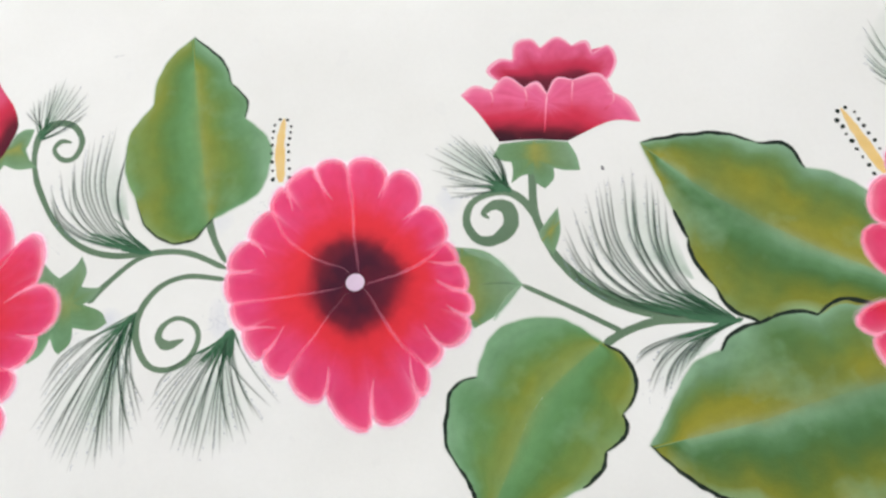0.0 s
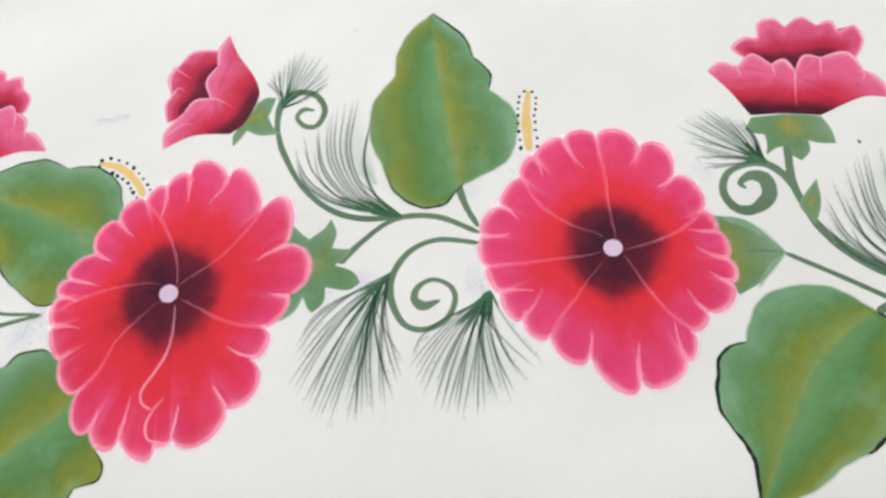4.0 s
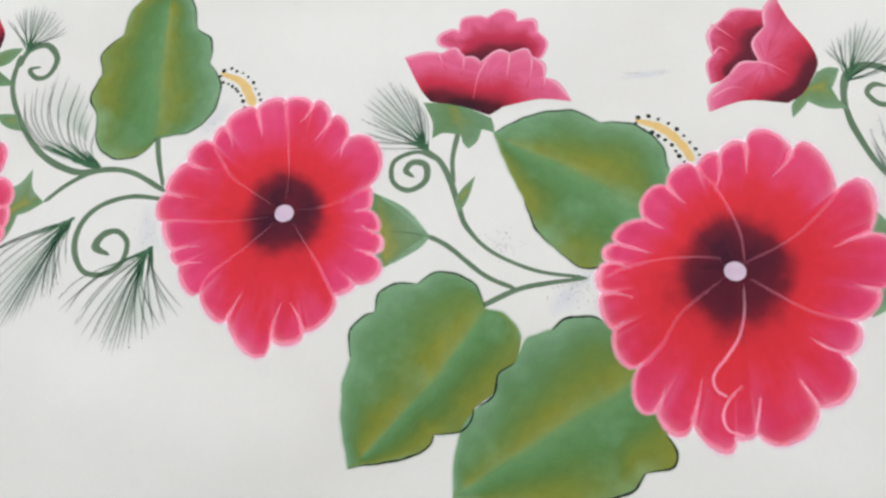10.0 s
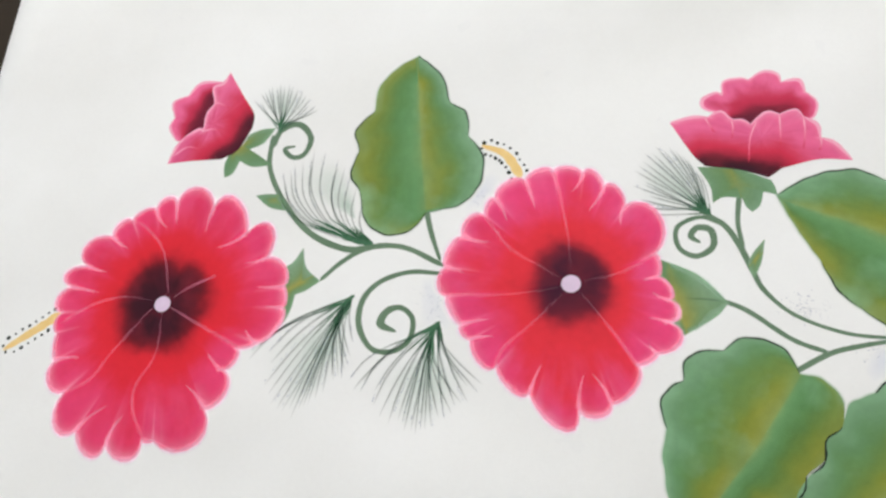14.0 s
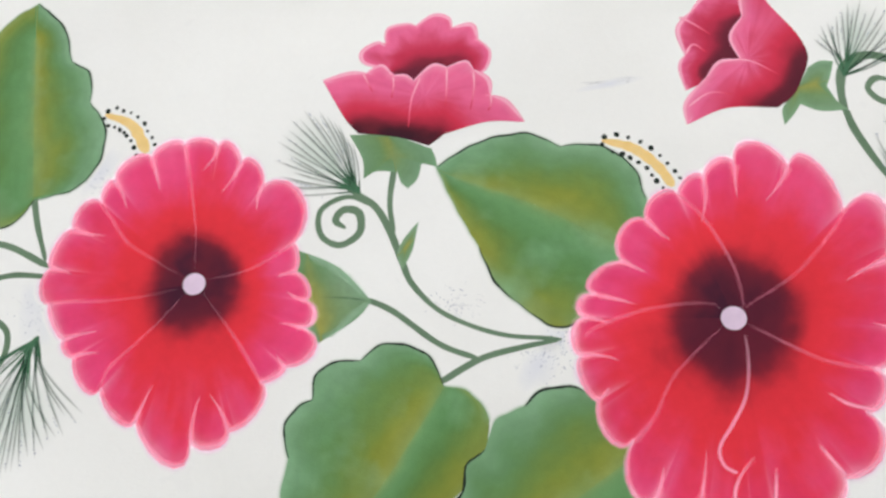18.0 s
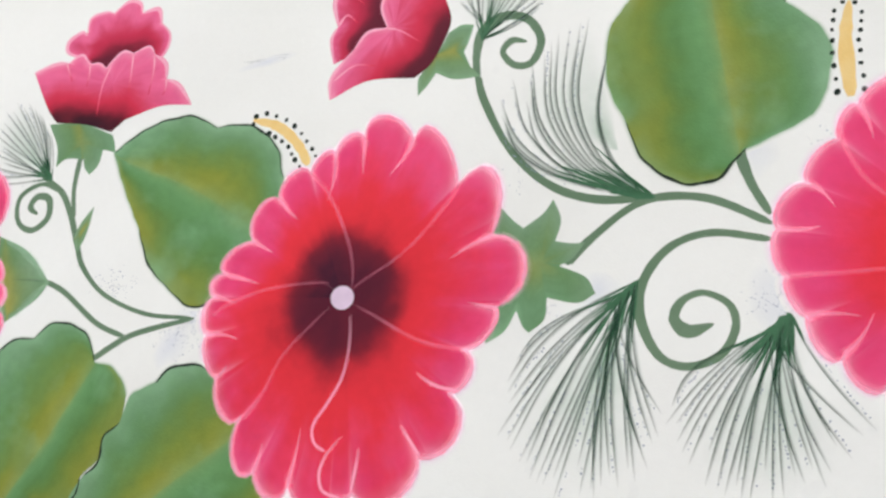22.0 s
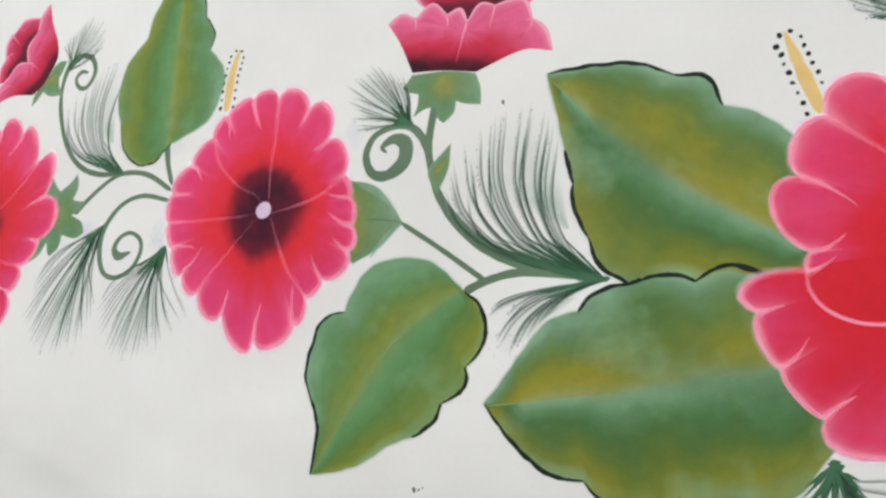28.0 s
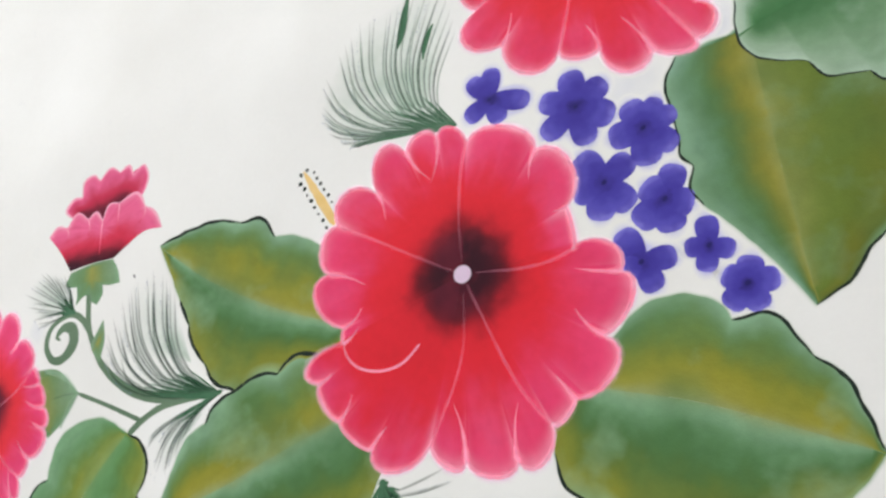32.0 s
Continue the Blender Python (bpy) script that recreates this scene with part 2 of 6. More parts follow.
def plain_paint(name, color, other, scale=90, rough=0.75):
    m, n, l, b = material(name, rough)
    c = blend(n, l, grain(n, l, scale, 3.0), color, other)
    l.new(speckle(n, l, c), b.inputs["Base Color"])
    weave(n, l, b, 0.15)
    return m


def wash_material(name, color, strength, power):
    """Thin paint soaked into the cotton, fading out where the v coordinate falls to zero."""
    m, n, l, b = material(name, 0.9)
    u, v = uv(n, l)
    a = calc(n, l, "MULTIPLY", calc(n, l, "POWER", v, power), calc(n, l, "MULTIPLY", grain(n, l, 60, 3.0), strength * 2), True)
    l.new(blend(n, l, a, sheet_color(n, l), color), b.inputs["Base Color"])
    weave(n, l, b, 0.10)
    return m


def drawn_material(name, color, other, side, inner, shorten=1.0):
    """A brush line on a petal: pale along its middle, petal-coloured at its sides and inner end."""
    m, n, l, b = material(name, 0.75)
    u, v = uv(n, l)
    c = blend(n, l, grain(n, l, 55, 3.0), color, other)
    w = calc(n, l, "ABSOLUTE", calc(n, l, "SUBTRACT", calc(n, l, "MULTIPLY", v, 2.0), 1.0))
    c = blend(n, l, calc(n, l, "MULTIPLY", calc(n, l, "POWER", w, 1.2), 0.85), c, side)
    if inner:
        dark, red = inner
        c = blend(n, l, calc(n, l, "SUBTRACT", 1.0, calc(n, l, "MULTIPLY", u, 1.25 * shorten), True), c, red)
        c = blend(n, l, calc(n, l, "SUBTRACT", 0.95, calc(n, l, "MULTIPLY", u, 3.1 * shorten), True), c, dark)
    l.new(speckle(n, l, c, 0.2), b.inputs["Base Color"])
    weave(n, l, b)
    return m


def line_material(name, color, other, fade, tip=False, strong=0.5, soft=0.7, lean=False):
    """A soft brush line of thin paint that lets what lies under it show: thin at its sides and, with fade, towards its inner end; with lean, dark along one side and trailing off to the other."""
    m, n, l, b = material(name, 0.75)
    u, v = uv(n, l)
    side = calc(n, l, "POWER", calc(n, l, "SUBTRACT", 1.0, calc(n, l, "ABSOLUTE", calc(n, l, "SUBTRACT", calc(n, l, "MULTIPLY", v, 2.0), 1.0)), True), soft)
    if lean:
        crisp = calc(n, l, "MULTIPLY", calc(n, l, "SUBTRACT", 1.0, v), 12.0, True)
        side = calc(n, l, "MULTIPLY", calc(n, l, "POWER", v, 1.1), crisp)
    worn = calc(n, l, "ADD", calc(n, l, "MULTIPLY", grain(n, l, 160, 3.0), 0.9), strong, True)
    a = calc(n, l, "MULTIPLY", side, worn)
    if tip:
        a = calc(n, l, "MULTIPLY", a, calc(n, l, "ADD", calc(n, l, "MULTIPLY", calc(n, l, "SUBTRACT", 1.0, u), 4.0), 0.3, True))
    if fade:
        a = calc(n, l, "MULTIPLY", a, calc(n, l, "ADD", calc(n, l, "MULTIPLY", u, 1.7), fade, True))
    tint = n.new("ShaderNodeVectorMath")
    tint.operation = "SCALE"
    l.new(blend(n, l, grain(n, l, 55, 3.0), color, other), tint.inputs[0])
    l.new(a, tint.inputs["Scale"])
    l.new(tint.outputs[0], b.inputs["Base Color"])
    b.inputs["Specular IOR Level"].default_value = 0.0
    clear, both = n.new("ShaderNodeBsdfTransparent"), n.new("ShaderNodeAddShader")
    l.new(calc(n, l, "POWER", calc(n, l, "SUBTRACT", 1.0, a, True), 0.5), clear.inputs["Color"])
    l.new(b.outputs[0], both.inputs[0])
    l.new(clear.outputs[0], both.inputs[1])
    l.new(both.outputs[0], next(k for k in n if k.type == "OUTPUT_MATERIAL").inputs["Surface"])
    weave(n, l, b)
    return m


def violet_material():
    m, n, l, b = material("violet_paint", 0.75)
    u, v = uv(n, l)
    vv = calc(n, l, "ADD", v, calc(n, l, "MULTIPLY", calc(n, l, "SUBTRACT", grain(n, l, 150, 3.0), 0.5), 0.5))
    c = ramp(n, l, vv, [(0.05, (0.028, 0.02, 0.17)), (0.35, (0.06, 0.046, 0.35)), (0.75, (0.095, 0.08, 0.46)), (1.0, (0.20, 0.18, 0.64))])
    c = blend(n, l, calc(n, l, "MULTIPLY", calc(n, l, "SUBTRACT", grain(n, l, 70, 2.0), 0.45), 3.0, True), c, (0.05, 0.035, 0.30))
    l.new(speckle(n, l, c), b.inputs["Base Color"])
    weave(n, l, b)
    return m


LEAF_STOPS = [(0.0, (0.20, 0.225, 0.04)), (0.12, (0.16, 0.205, 0.035)), (0.26, (0.075, 0.165, 0.045)), (0.40, (0.105, 0.235, 0.095)), (0.465, (0.125, 0.26, 0.11)),
              (0.503, (0.215, 0.27, 0.085)), (0.565, (0.205, 0.225, 0.032)), (0.66, (0.145, 0.20, 0.035)), (0.82, (0.085, 0.195, 0.075)), (1.0, (0.19, 0.33, 0.21))]
SHEET = sheet_material()
PETAL = petal_material("petal_paint", (0.745, 0.033, 0.052), (0.78, 0.060, 0.195), (0.92, 0.56, 0.70), (0.050, 0.009, 0.026), reach=0.045)
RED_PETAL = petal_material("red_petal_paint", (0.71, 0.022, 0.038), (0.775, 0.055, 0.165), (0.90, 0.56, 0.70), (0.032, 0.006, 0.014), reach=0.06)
BUD_PETAL = petal_material("bud_paint", (0.59, 0.028, 0.072), (0.77, 0.13, 0.285), (0.90, 0.50, 0.66), (0.035, 0.006, 0.016), True)
BUD_INNER = petal_material("bud_inner_paint", (0.52, 0.026, 0.075), (0.77, 0.13, 0.285), (0.90, 0.50, 0.66), (0.13, 0.010, 0.034), True)
LEAF = leaf_material("leaf_paint", LEAF_STOPS, 0.18, tone=1.21)
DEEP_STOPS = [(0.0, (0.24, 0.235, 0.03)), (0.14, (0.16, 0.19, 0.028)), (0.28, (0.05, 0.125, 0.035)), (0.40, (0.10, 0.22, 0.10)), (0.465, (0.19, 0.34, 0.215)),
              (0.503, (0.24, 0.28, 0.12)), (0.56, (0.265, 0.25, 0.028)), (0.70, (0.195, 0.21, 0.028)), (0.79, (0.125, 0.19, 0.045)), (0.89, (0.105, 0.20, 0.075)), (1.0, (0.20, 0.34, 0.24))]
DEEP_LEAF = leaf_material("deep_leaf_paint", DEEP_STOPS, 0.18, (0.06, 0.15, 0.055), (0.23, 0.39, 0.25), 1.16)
HANGING_LEAF = leaf_material("hanging_leaf_paint", [(0.0, (0.09, 0.13, 0.02)), (0.12, (0.17, 0.18, 0.025)), (0.26, (0.115, 0.175, 0.028)), (0.40, (0.14, 0.20, 0.035)), (0.48, (0.20, 0.24, 0.06)), (0.503, (0.28, 0.31, 0.10)), (0.56, (0.27, 0.25, 0.03)), (0.68, (0.11, 0.17, 0.04)), (0.82, (0.085, 0.215, 0.10)), (1.0, (0.27, 0.44, 0.34))], 0.16, (0.075, 0.165, 0.05), (0.20, 0.34, 0.20), 0.98)
PALE_LEAF = leaf_material("pale_leaf_paint", [(0.0, (0.46, 0.58, 0.48)), (0.2, (0.36, 0.50, 0.39)), (0.36, (0.10, 0.25, 0.11)), (0.48, (0.04, 0.15, 0.05)), (0.52, (0.04, 0.14, 0.05)), (0.7, (0.12, 0.26, 0.12)), (1.0, (0.44, 0.56, 0.46))], pale=(0.40, 0.54, 0.44))
SEPAL = leaf_material("sepal_paint", [(0.0, (0.196, 0.322, 0.204)), (0.3, (0.149, 0.27, 0.12)), (0.42, (0.253, 0.291, 0.084)), (0.5, (0.333, 0.322, 0.072)), (0.58, (0.265, 0.291, 0.084)), (0.7, (0.161, 0.27, 0.12)), (1.0, (0.23, 0.354, 0.252))])
STEM = plain_paint("stem_paint", (0.08, 0.15, 0.09), (0.19, 0.275, 0.19), 24)
TUFT = plain_paint("tuft_paint", (0.035, 0.12, 0.06), (0.09, 0.20, 0.12))
STROKE = line_material("fern_paint", (0.012, 0.045, 0.026), (0.045, 0.10, 0.066), 0.9, True, 1.0, lean=True)
INK = plain_paint("outline_paint", (0.008, 0.014, 0.012), (0.022, 0.036, 0.028), 200, 0.6)
VEIN = line_material("vein_paint", (0.84, 0.14, 0.27), (0.91, 0.28, 0.43), 0.06, False, 0.10, 1.4)
FOLD = line_material("fold_paint", (0.91, 0.25, 0.43), (0.95, 0.50, 0.67), 0.0, False, 0.3, 1.5)
EDGE = line_material("petal_edge_paint", (0.90, 0.25, 0.42), (0.94, 0.50, 0.66), 0.30, False, 0.6)
PEARL = plain_paint("pearl_paint", (0.66, 0.50, 0.68), (0.76, 0.62, 0.78), 160, 0.6)
ORANGE = plain_paint("stamen_paint", (0.78, 0.50, 0.15), (0.85, 0.66, 0.34), 120)
VIOLET = violet_material()
VIOLET_EYE = plain_paint("violet_eye_paint", (0.015, 0.012, 0.10), (0.03, 0.025, 0.16))
PALE_WASH = wash_material("pale_green_wash", (0.42, 0.52, 0.45), 0.8, 0.7)
LILAC_WASH = wash_material("lilac_wash", (0.52, 0.52, 0.80), 0.9, 1.0)
SMEAR = wash_material("smear_wash", (0.60, 0.63, 0.76), 0.45, 1.0)
GREEN_WASH = wash_material("green_wash", (0.36, 0.48, 0.40), 0.6, 1.2)
WHITE_WASH = wash_material("white_wash", (0.85, 0.60, 0.80), 0.9, 1.2)
LEAF_WASH = wash_material("leaf_edge_wash", (0.26, 0.40, 0.26), 0.85, 1.2)
RIB = line_material("rib_paint", (0.035, 0.10, 0.045), (0.07, 0.16, 0.08), 0.3, True, 0.3)
SEPAL_RIM = line_material("sepal_rim_paint", (0.34, 0.50, 0.38), (0.26, 0.42, 0.28), 0, False, 0.2)
SPECK = plain_paint("speck_ink", (0.10, 0.10, 0.12), (0.22, 0.22, 0.24))
BUD_RIM = drawn_material("bud_rim_paint", (0.86, 0.34, 0.50), (0.91, 0.54, 0.68), (0.82, 0.20, 0.36), None)
BUD_FOLD = drawn_material("bud_fold_paint", (0.86, 0.32, 0.48), (0.90, 0.50, 0.64), (0.78, 0.12, 0.25), ((0.62, 0.03, 0.06), (0.72, 0.07, 0.17)))
RIM = line_material("rim_paint", (0.87, 0.38, 0.57), (0.90, 0.66, 0.80), 0, False, 0.08, 1.5)
POUNCE = plain_paint("pounce_dust", (0.20, 0.23, 0.36), (0.36, 0.39, 0.50))
PENCIL = plain_paint("pencil_dust", (0.58, 0.59, 0.62), (0.70, 0.71, 0.73))
PALE_STROKE = line_material("pale_fern_paint", (0.10, 0.17, 0.13), (0.20, 0.29, 0.23), 0.6, True, 0.8, lean=True)

# ---- plan of the painting, in millimetres ----
FLOWER_A = ((211.1, -0.5), [(90, 58.8, 80, 62.2), (69, 54.6, 57, 58.1), (45, 46.6, 33, 50.5), (18, 46.7, 10, 48.5), (4, 48.5, -4, 51.7), (-12, 51.8, -18, 55.9), (-24, 55.2, -34, 57.5), (-43, 51.6, -50, 53.5), (-56, 52.2, -60, 58.8), (-66, 61.4, -78, 67.4), (-87, 62.4, -95, 66.8), (-109, 53.1, -117, 57.7), (-131, 51.8, -136, 56.0), (-147, 54.0, -151, 57.6), (-163, 57.1, -171, 59.0), (-177, 58.7, 176, 61.6), (168, 61.4, 158, 61.4), (151, 55.7, 144, 58.5), (133, 56.9, 126, 60.9), (121, 61.1, 111, 63.6), (105, 61.3, 97, 63.7)])
FLOWER_D = ((0, 0.2), [(106, 53.4, 98, 58.5), (94, 56, 89, 63.4), (82, 62.9, 77, 71.8), (64, 66.1, 57, 71), (40, 60.2, 35, 72.7), (18, 61.7, 6, 70.1), (-7, 59.9, -17, 57.9), (-25, 51.4, -31, 57.2), (-42, 55.8, -49, 66.6), (-63, 66.5, -75, 75.4), (-86, 71.1, -90, 72.7), (-93, 72.9, -97, 78.8), (-107, 70.8, -111, 77.2), (-119, 72.5, -127, 72.9), (-134, 59.6, -140, 64.5), (-152, 60, -162, 60.7), (-169, 58.3, -177, 59.5), (176, 56, 169, 56.8), (166, 51.2, 159, 54.3), (147, 47, 135, 53.1), (124, 50.7, 114, 55.8)])
FLOWER_F = ((-208.4, 28.2), [(97, 63.7, 90, 64.8), (83, 61.3, 78, 62.6), (71, 55.7, 65, 57.1), (56, 50.8, 38, 56.3), (19, 44.4, 11, 44.1), (3, 43.0, -5, 47.9), (-12, 48.3, -18, 53.4), (-25, 50.9, -31, 58.7), (-43, 54.2, -49, 53.4), (-55, 51.6, -61, 59.3), (-74, 63.0, -80, 66.8), (-88, 63.8, -95, 71.7), (-111, 58.7, -119, 60.2), (-132, 55.3, -138, 59.3), (-151, 57.2, -156, 58.8), (-160, 58.2, -168, 61.0), (-176, 62.8, 178, 66.6), (170, 64.9, 161, 65.3), (153, 62.3, 143, 64.2), (138, 58.8, 132, 62.4), (128, 62.2, 119, 66.4), (111, 63.1, 103, 66.1)])
FLOWER_G = ((-422.5, 23.8), [(69, 60.5, 61, 69.1), (43, 59, 38, 70.4), (24, 62.2, 16, 68.9), (7, 68.1, 1, 68.9), (-3, 68.1, -12, 67.8), (-22, 61.2, -27, 55.4), (-29, 52.1, -35, 55.4), (-44, 54.1, -47, 63.4), (-60, 66.5, -69, 80.3), (-84, 73.5, -87, 72.9), (-89, 72.6, -94, 82.2), (-104, 76.5, -108, 84.1), (-118, 77.2, -127, 80.8), (-135, 67.4, -144, 71.4), (-152, 65, -159, 63.1), (-166, 61.3, -172, 62.2), (-177, 59, 176, 63.4), (168, 57.9, 162, 64), (154, 55.2, 145, 63.6), (132, 56.1, 124, 59.4), (118, 57.1, 110, 59.6), (103, 58.1, 97, 63.6), (91, 60.6, 81, 69.2)])
FLOWER_B = ((512.3, -28.9), [(74, 63.1, 58, 69.2), (42, 63.6, 26, 66.2), (12, 54.4, -3, 51.9), (-8, 51.2, -9, 65.4), (-20, 70.7, -28, 75.8), (-42, 70.4, -49, 80.2), (-63, 75.8, -70, 78.0), (-73, 77.1, -80, 87.3), (-87, 84.3, -95, 86.4), (-103, 79.3, -108, 82.1), (-116, 75.0, -126, 88.9), (-135, 85.7, -142, 86.9), (-149, 86.1, -157, 87.1), (-163, 84.7, -171, 85.4), (-171, 65.8, -174, 64.8), (-177, 63.6, 169, 76.9), (159, 70.9, 150, 77.9), (140, 74.5, 128, 78.5), (121, 63.5, 110, 79.4), (101, 70.3, 93, 74.5), (87, 69.2, 81, 71.4)])
FLOWER_J = ((607.5, 111.1), [(-163, 60.7, -155, 74.8), (-140, 66.6, -125, 75.3), (-114, 64.7, -108, 68.8), (-98, 68.3, -92, 82.1), (-82, 80.2, -75, 88.6), (-71, 87.6, -63, 85.9), (-62, 75.6, -52, 77.9), (-44, 65.3, -28, 62.8), (-13, 52.8, 6, 52.7), (23, 47.5, 46, 56.1), (60, 53.4, 75, 67.2), (85, 64.6, 97, 75.1), (108, 71.6, 119, 71.0), (129, 66.4, 142, 69.4), (153, 60.1, 166, 66.3), (-179, 57.2, -174, 63.0)])
VEINS_A = [[(2.0, 6.5), (1.0, 22.9), (1.4, 37.8), (0.1, 57.7)], [(-5.3, 7.5), (-17.8, 13.8), (-30.7, 25.7), (-36.2, 37.8), (-38.0, 44.7)], [(6.6, -1.3), (20.1, 1.3), (32.2, 5.8), (43.5, 13.7)], [(-11.7, -2.3), (-28.2, -2.6), (-44.9, -3.0), (-57.4, -3.1)], [(5.8, -6.4), (11.9, -19.4), (19.4, -32.2), (29.2, -42.4)], [(-13.3, -14.3), (-21.0, -23.6), (-29.5, -32.6), (-33.6, -38.8)]]
VEINS_D = [[(4.1, 5.6), (2.5, 20.1), (-5.5, 39.1), (-14.5, 50.7)], [(7, 5.2), (25.4, 16.1), (40.5, 31.3), (45.9, 38.9)], [(-8.5, 6.3), (-30.2, 5.5), (-47.8, 0.7), (-54.8, -3.4)], [(-8.3, -6), (-23.7, -19.9), (-32.3, -34.6), (-40, -43.2)], [(10.7, -6.2), (29.1, -17.1), (46.2, -21.7)]]
EDGES_D = [[(3.3, -6.5), (2.9, -18), (0.3, -29), (-5.2, -38), (-9.8, -44), (-11.3, -48.1), (-10, -52.6), (-6, -55.2)], [(0.5, -50), (-5.2, -56.2), (-8, -62.8), (-6.4, -68.8), (0, -71.1)], [(7.2, -54), (6, -61.5), (4.4, -69)], [(22.8, -46.8), (26.3, -52), (30, -57.4)], [(28.7, -28.8), (35.6, -33.4), (44.6, -35.8)]]
VEINS_F = [[(-0.4, 20.9), (-2.0, 33.6), (-4.5, 49.2), (-7.4, 62.5)], [(-16.7, 10.9), (-29.5, 19.7), (-37.9, 31.2), (-44.0, 39.6)], [(6.4, 1.9), (20.1, 3.7), (32.2, 8.8), (41.4, 14.6)], [(4.9, -4.5), (13.8, -17.3), (22.4, -29.7), (29.1, -41.7)], [(-11.8, -12.6), (-22.3, -22.4), (-32.7, -31.4), (-37.0, -40.4)], [(-5.8, -1.7), (-22.7, -3.8), (-39.8, -4.5), (-54.1, -3.5), (-62.1, -3.8)]]
VEINS_G = [[(1.7, 8.4), (-4.8, 31.1), (-17.2, 45), (-26.7, 50.5)], [(4.8, 3.3), (14.9, 9.6), (28.3, 15.4)], [(-5.6, 3), (-22.8, 5), (-41.6, 0.8), (-57.6, -8.9)], [(-7.5, -4.5), (-23.3, -24.9), (-33, -39.6), (-47.2, -47.1)], [(1, -10.8), (0.9, -28.2), (-7, -44.2), (-6.1, -57), (2.1, -71.5)], [(7.5, -3.3), (21.4, -11.3), (45.3, -24.2)], [(8.1, -73.1), (6.4, -64), (7.3, -58.5)]]
VEINS_B = [[(1.2, 5.3), (4.1, 22.9), (10.4, 45.5), (17.4, 60.7)], [(-5.4, 4.2), (-20.1, 16.4), (-39.2, 33.0), (-56.4, 46.8)], [(11.1, -3.0), (23.9, -6.8), (38.6, -8.9), (50.7, -7.3)], [(1.5, -8.6), (6.0, -30.0), (12.1, -54.0), (20.4, -71.4)], [(-5.9, -25.7), (-13.0, -41.3), (-25.9, -58.4), (-32.3, -66.5)]]
EDGES_B = [[(-64.1, -6.9), (-63.2, -16.2), (-57.8, -23.6), (-47.9, -28.1), (-36.8, -28.1), (-26.7, -22.7)]]
VEINS_J = [[(-5.8, -11), (-15.5, -36.8), (-25.9, -58.2)], [(5.7, -15.3), (17.8, -50.6), (28.1, -80.9)], [(-11.7, -0.6), (-36.2, -8.3), (-57.3, -17)]]
LEAF_A = ((136, 82), [[(1, 59.6), (15.2, 43.9)], [(19.9, 30), (27.2, 19.8)], [(26.3, 9.2), (36.8, -2.7), (38, -15.1), (30.3, -31.9)], [(9.1, -41.5), (4.9, -45), (-0.8, -50.9), (-11.9, -51.3), (-24, -41.8)], [(-29.5, -27.2), (-34, -15.1), (-35, -4.2), (-32, 11)], [(-20.6, 24.2), (-19.2, 36.3), (-11.7, 50)]], [(6.9, -43.3), (4, -8.5), (0.8, 39.6)])
LEAF_F = ((-292, 112), [[(1.6, 56.5), (15.2, 42.2)], [(20.1, 24.8), (29.3, 18.2)], [(30.9, 3.5), (38.5, -8.5), (38.1, -24.3), (27.8, -37.1)], [(9.9, -41.1), (1.9, -50.6), (-9.9, -53.3), (-22.6, -45)], [(-27.3, -26.5), (-33.2, -15.3)], [(-29.3, -2), (-32.1, 11.4)], [(-22.2, 22.9), (-20.4, 37.8), (-11.1, 49.3)]], [(9.2, -39.1), (5.2, -2.7), (2, 37.7)])
LEAF_D = ((-66, 44), [[(-42.1, 26.7), (-25.3, 36), (-5.3, 38.4)], [(8.5, 31.4), (23.2, 30.3), (35.6, 19.8)], [(39.6, 5.8), (35.3, -18.1)], [(22, -32.4), (11.5, -40.9), (-0.4, -42.5)], [(-14.2, -31.4), (-21.3, -23.2)], [(-26.4, -8.7), (-35.4, 9)]], [(28.6, -13.6), (-3, 6.7), (-34.7, 21.7)])
LEAF_L = ((-133, -44), [[(-30.7, -46.7), (-35.5, -29.1), (-37, -10.8)], [(-34.5, 1.3), (-36.7, 12.3), (-31.9, 19.8)], [(-25.9, 23.1), (-23.9, 32.8), (-14.6, 37.2)], [(-6.9, 36.5), (0.3, 42.2), (10.1, 42), (19.9, 36.1)], [(24.7, 25.5), (33.9, 22.3), (40.9, 12.9)], [(39.6, 2.1), (36.4, -7.2), (29, -13.7)], [(21.9, -19.3), (20.5, -26), (14.9, -30.1)], [(5.3, -30.8), (3.3, -36.1), (-5.9, -41.6), (-18.6, -44.4)]], [(24.8, 24.7), (1.9, -8.3), (-24.5, -40.5)])
LEAF_M = ((-72, -68), [[(-45.8, -32.9), (-46.4, -17.5), (-43.1, -2.5)], [(-36.8, 5.7), (-30.7, 10.3), (-29.4, 19.5)], [(-21.9, 25.5), (-18.1, 34.7), (-12.2, 38.4)], [(-6.5, 40), (-1.4, 44.8), (9.1, 46.6)], [(15.9, 44.1), (38.5, 28.2), (47.6, 10.1)], [(41.1, -3.7), (45.4, -11.1), (42.3, -17.1)], [(32, -19.1), (28.5, -25.6), (21.3, -29.2)], [(12.8, -31.2), (8.1, -35.2), (0.7, -34.6)], [(-4.4, -33), (-24.2, -33.9)]], [(31, 20.4), (-6.3, -3.7), (-41.2, -28.5)])
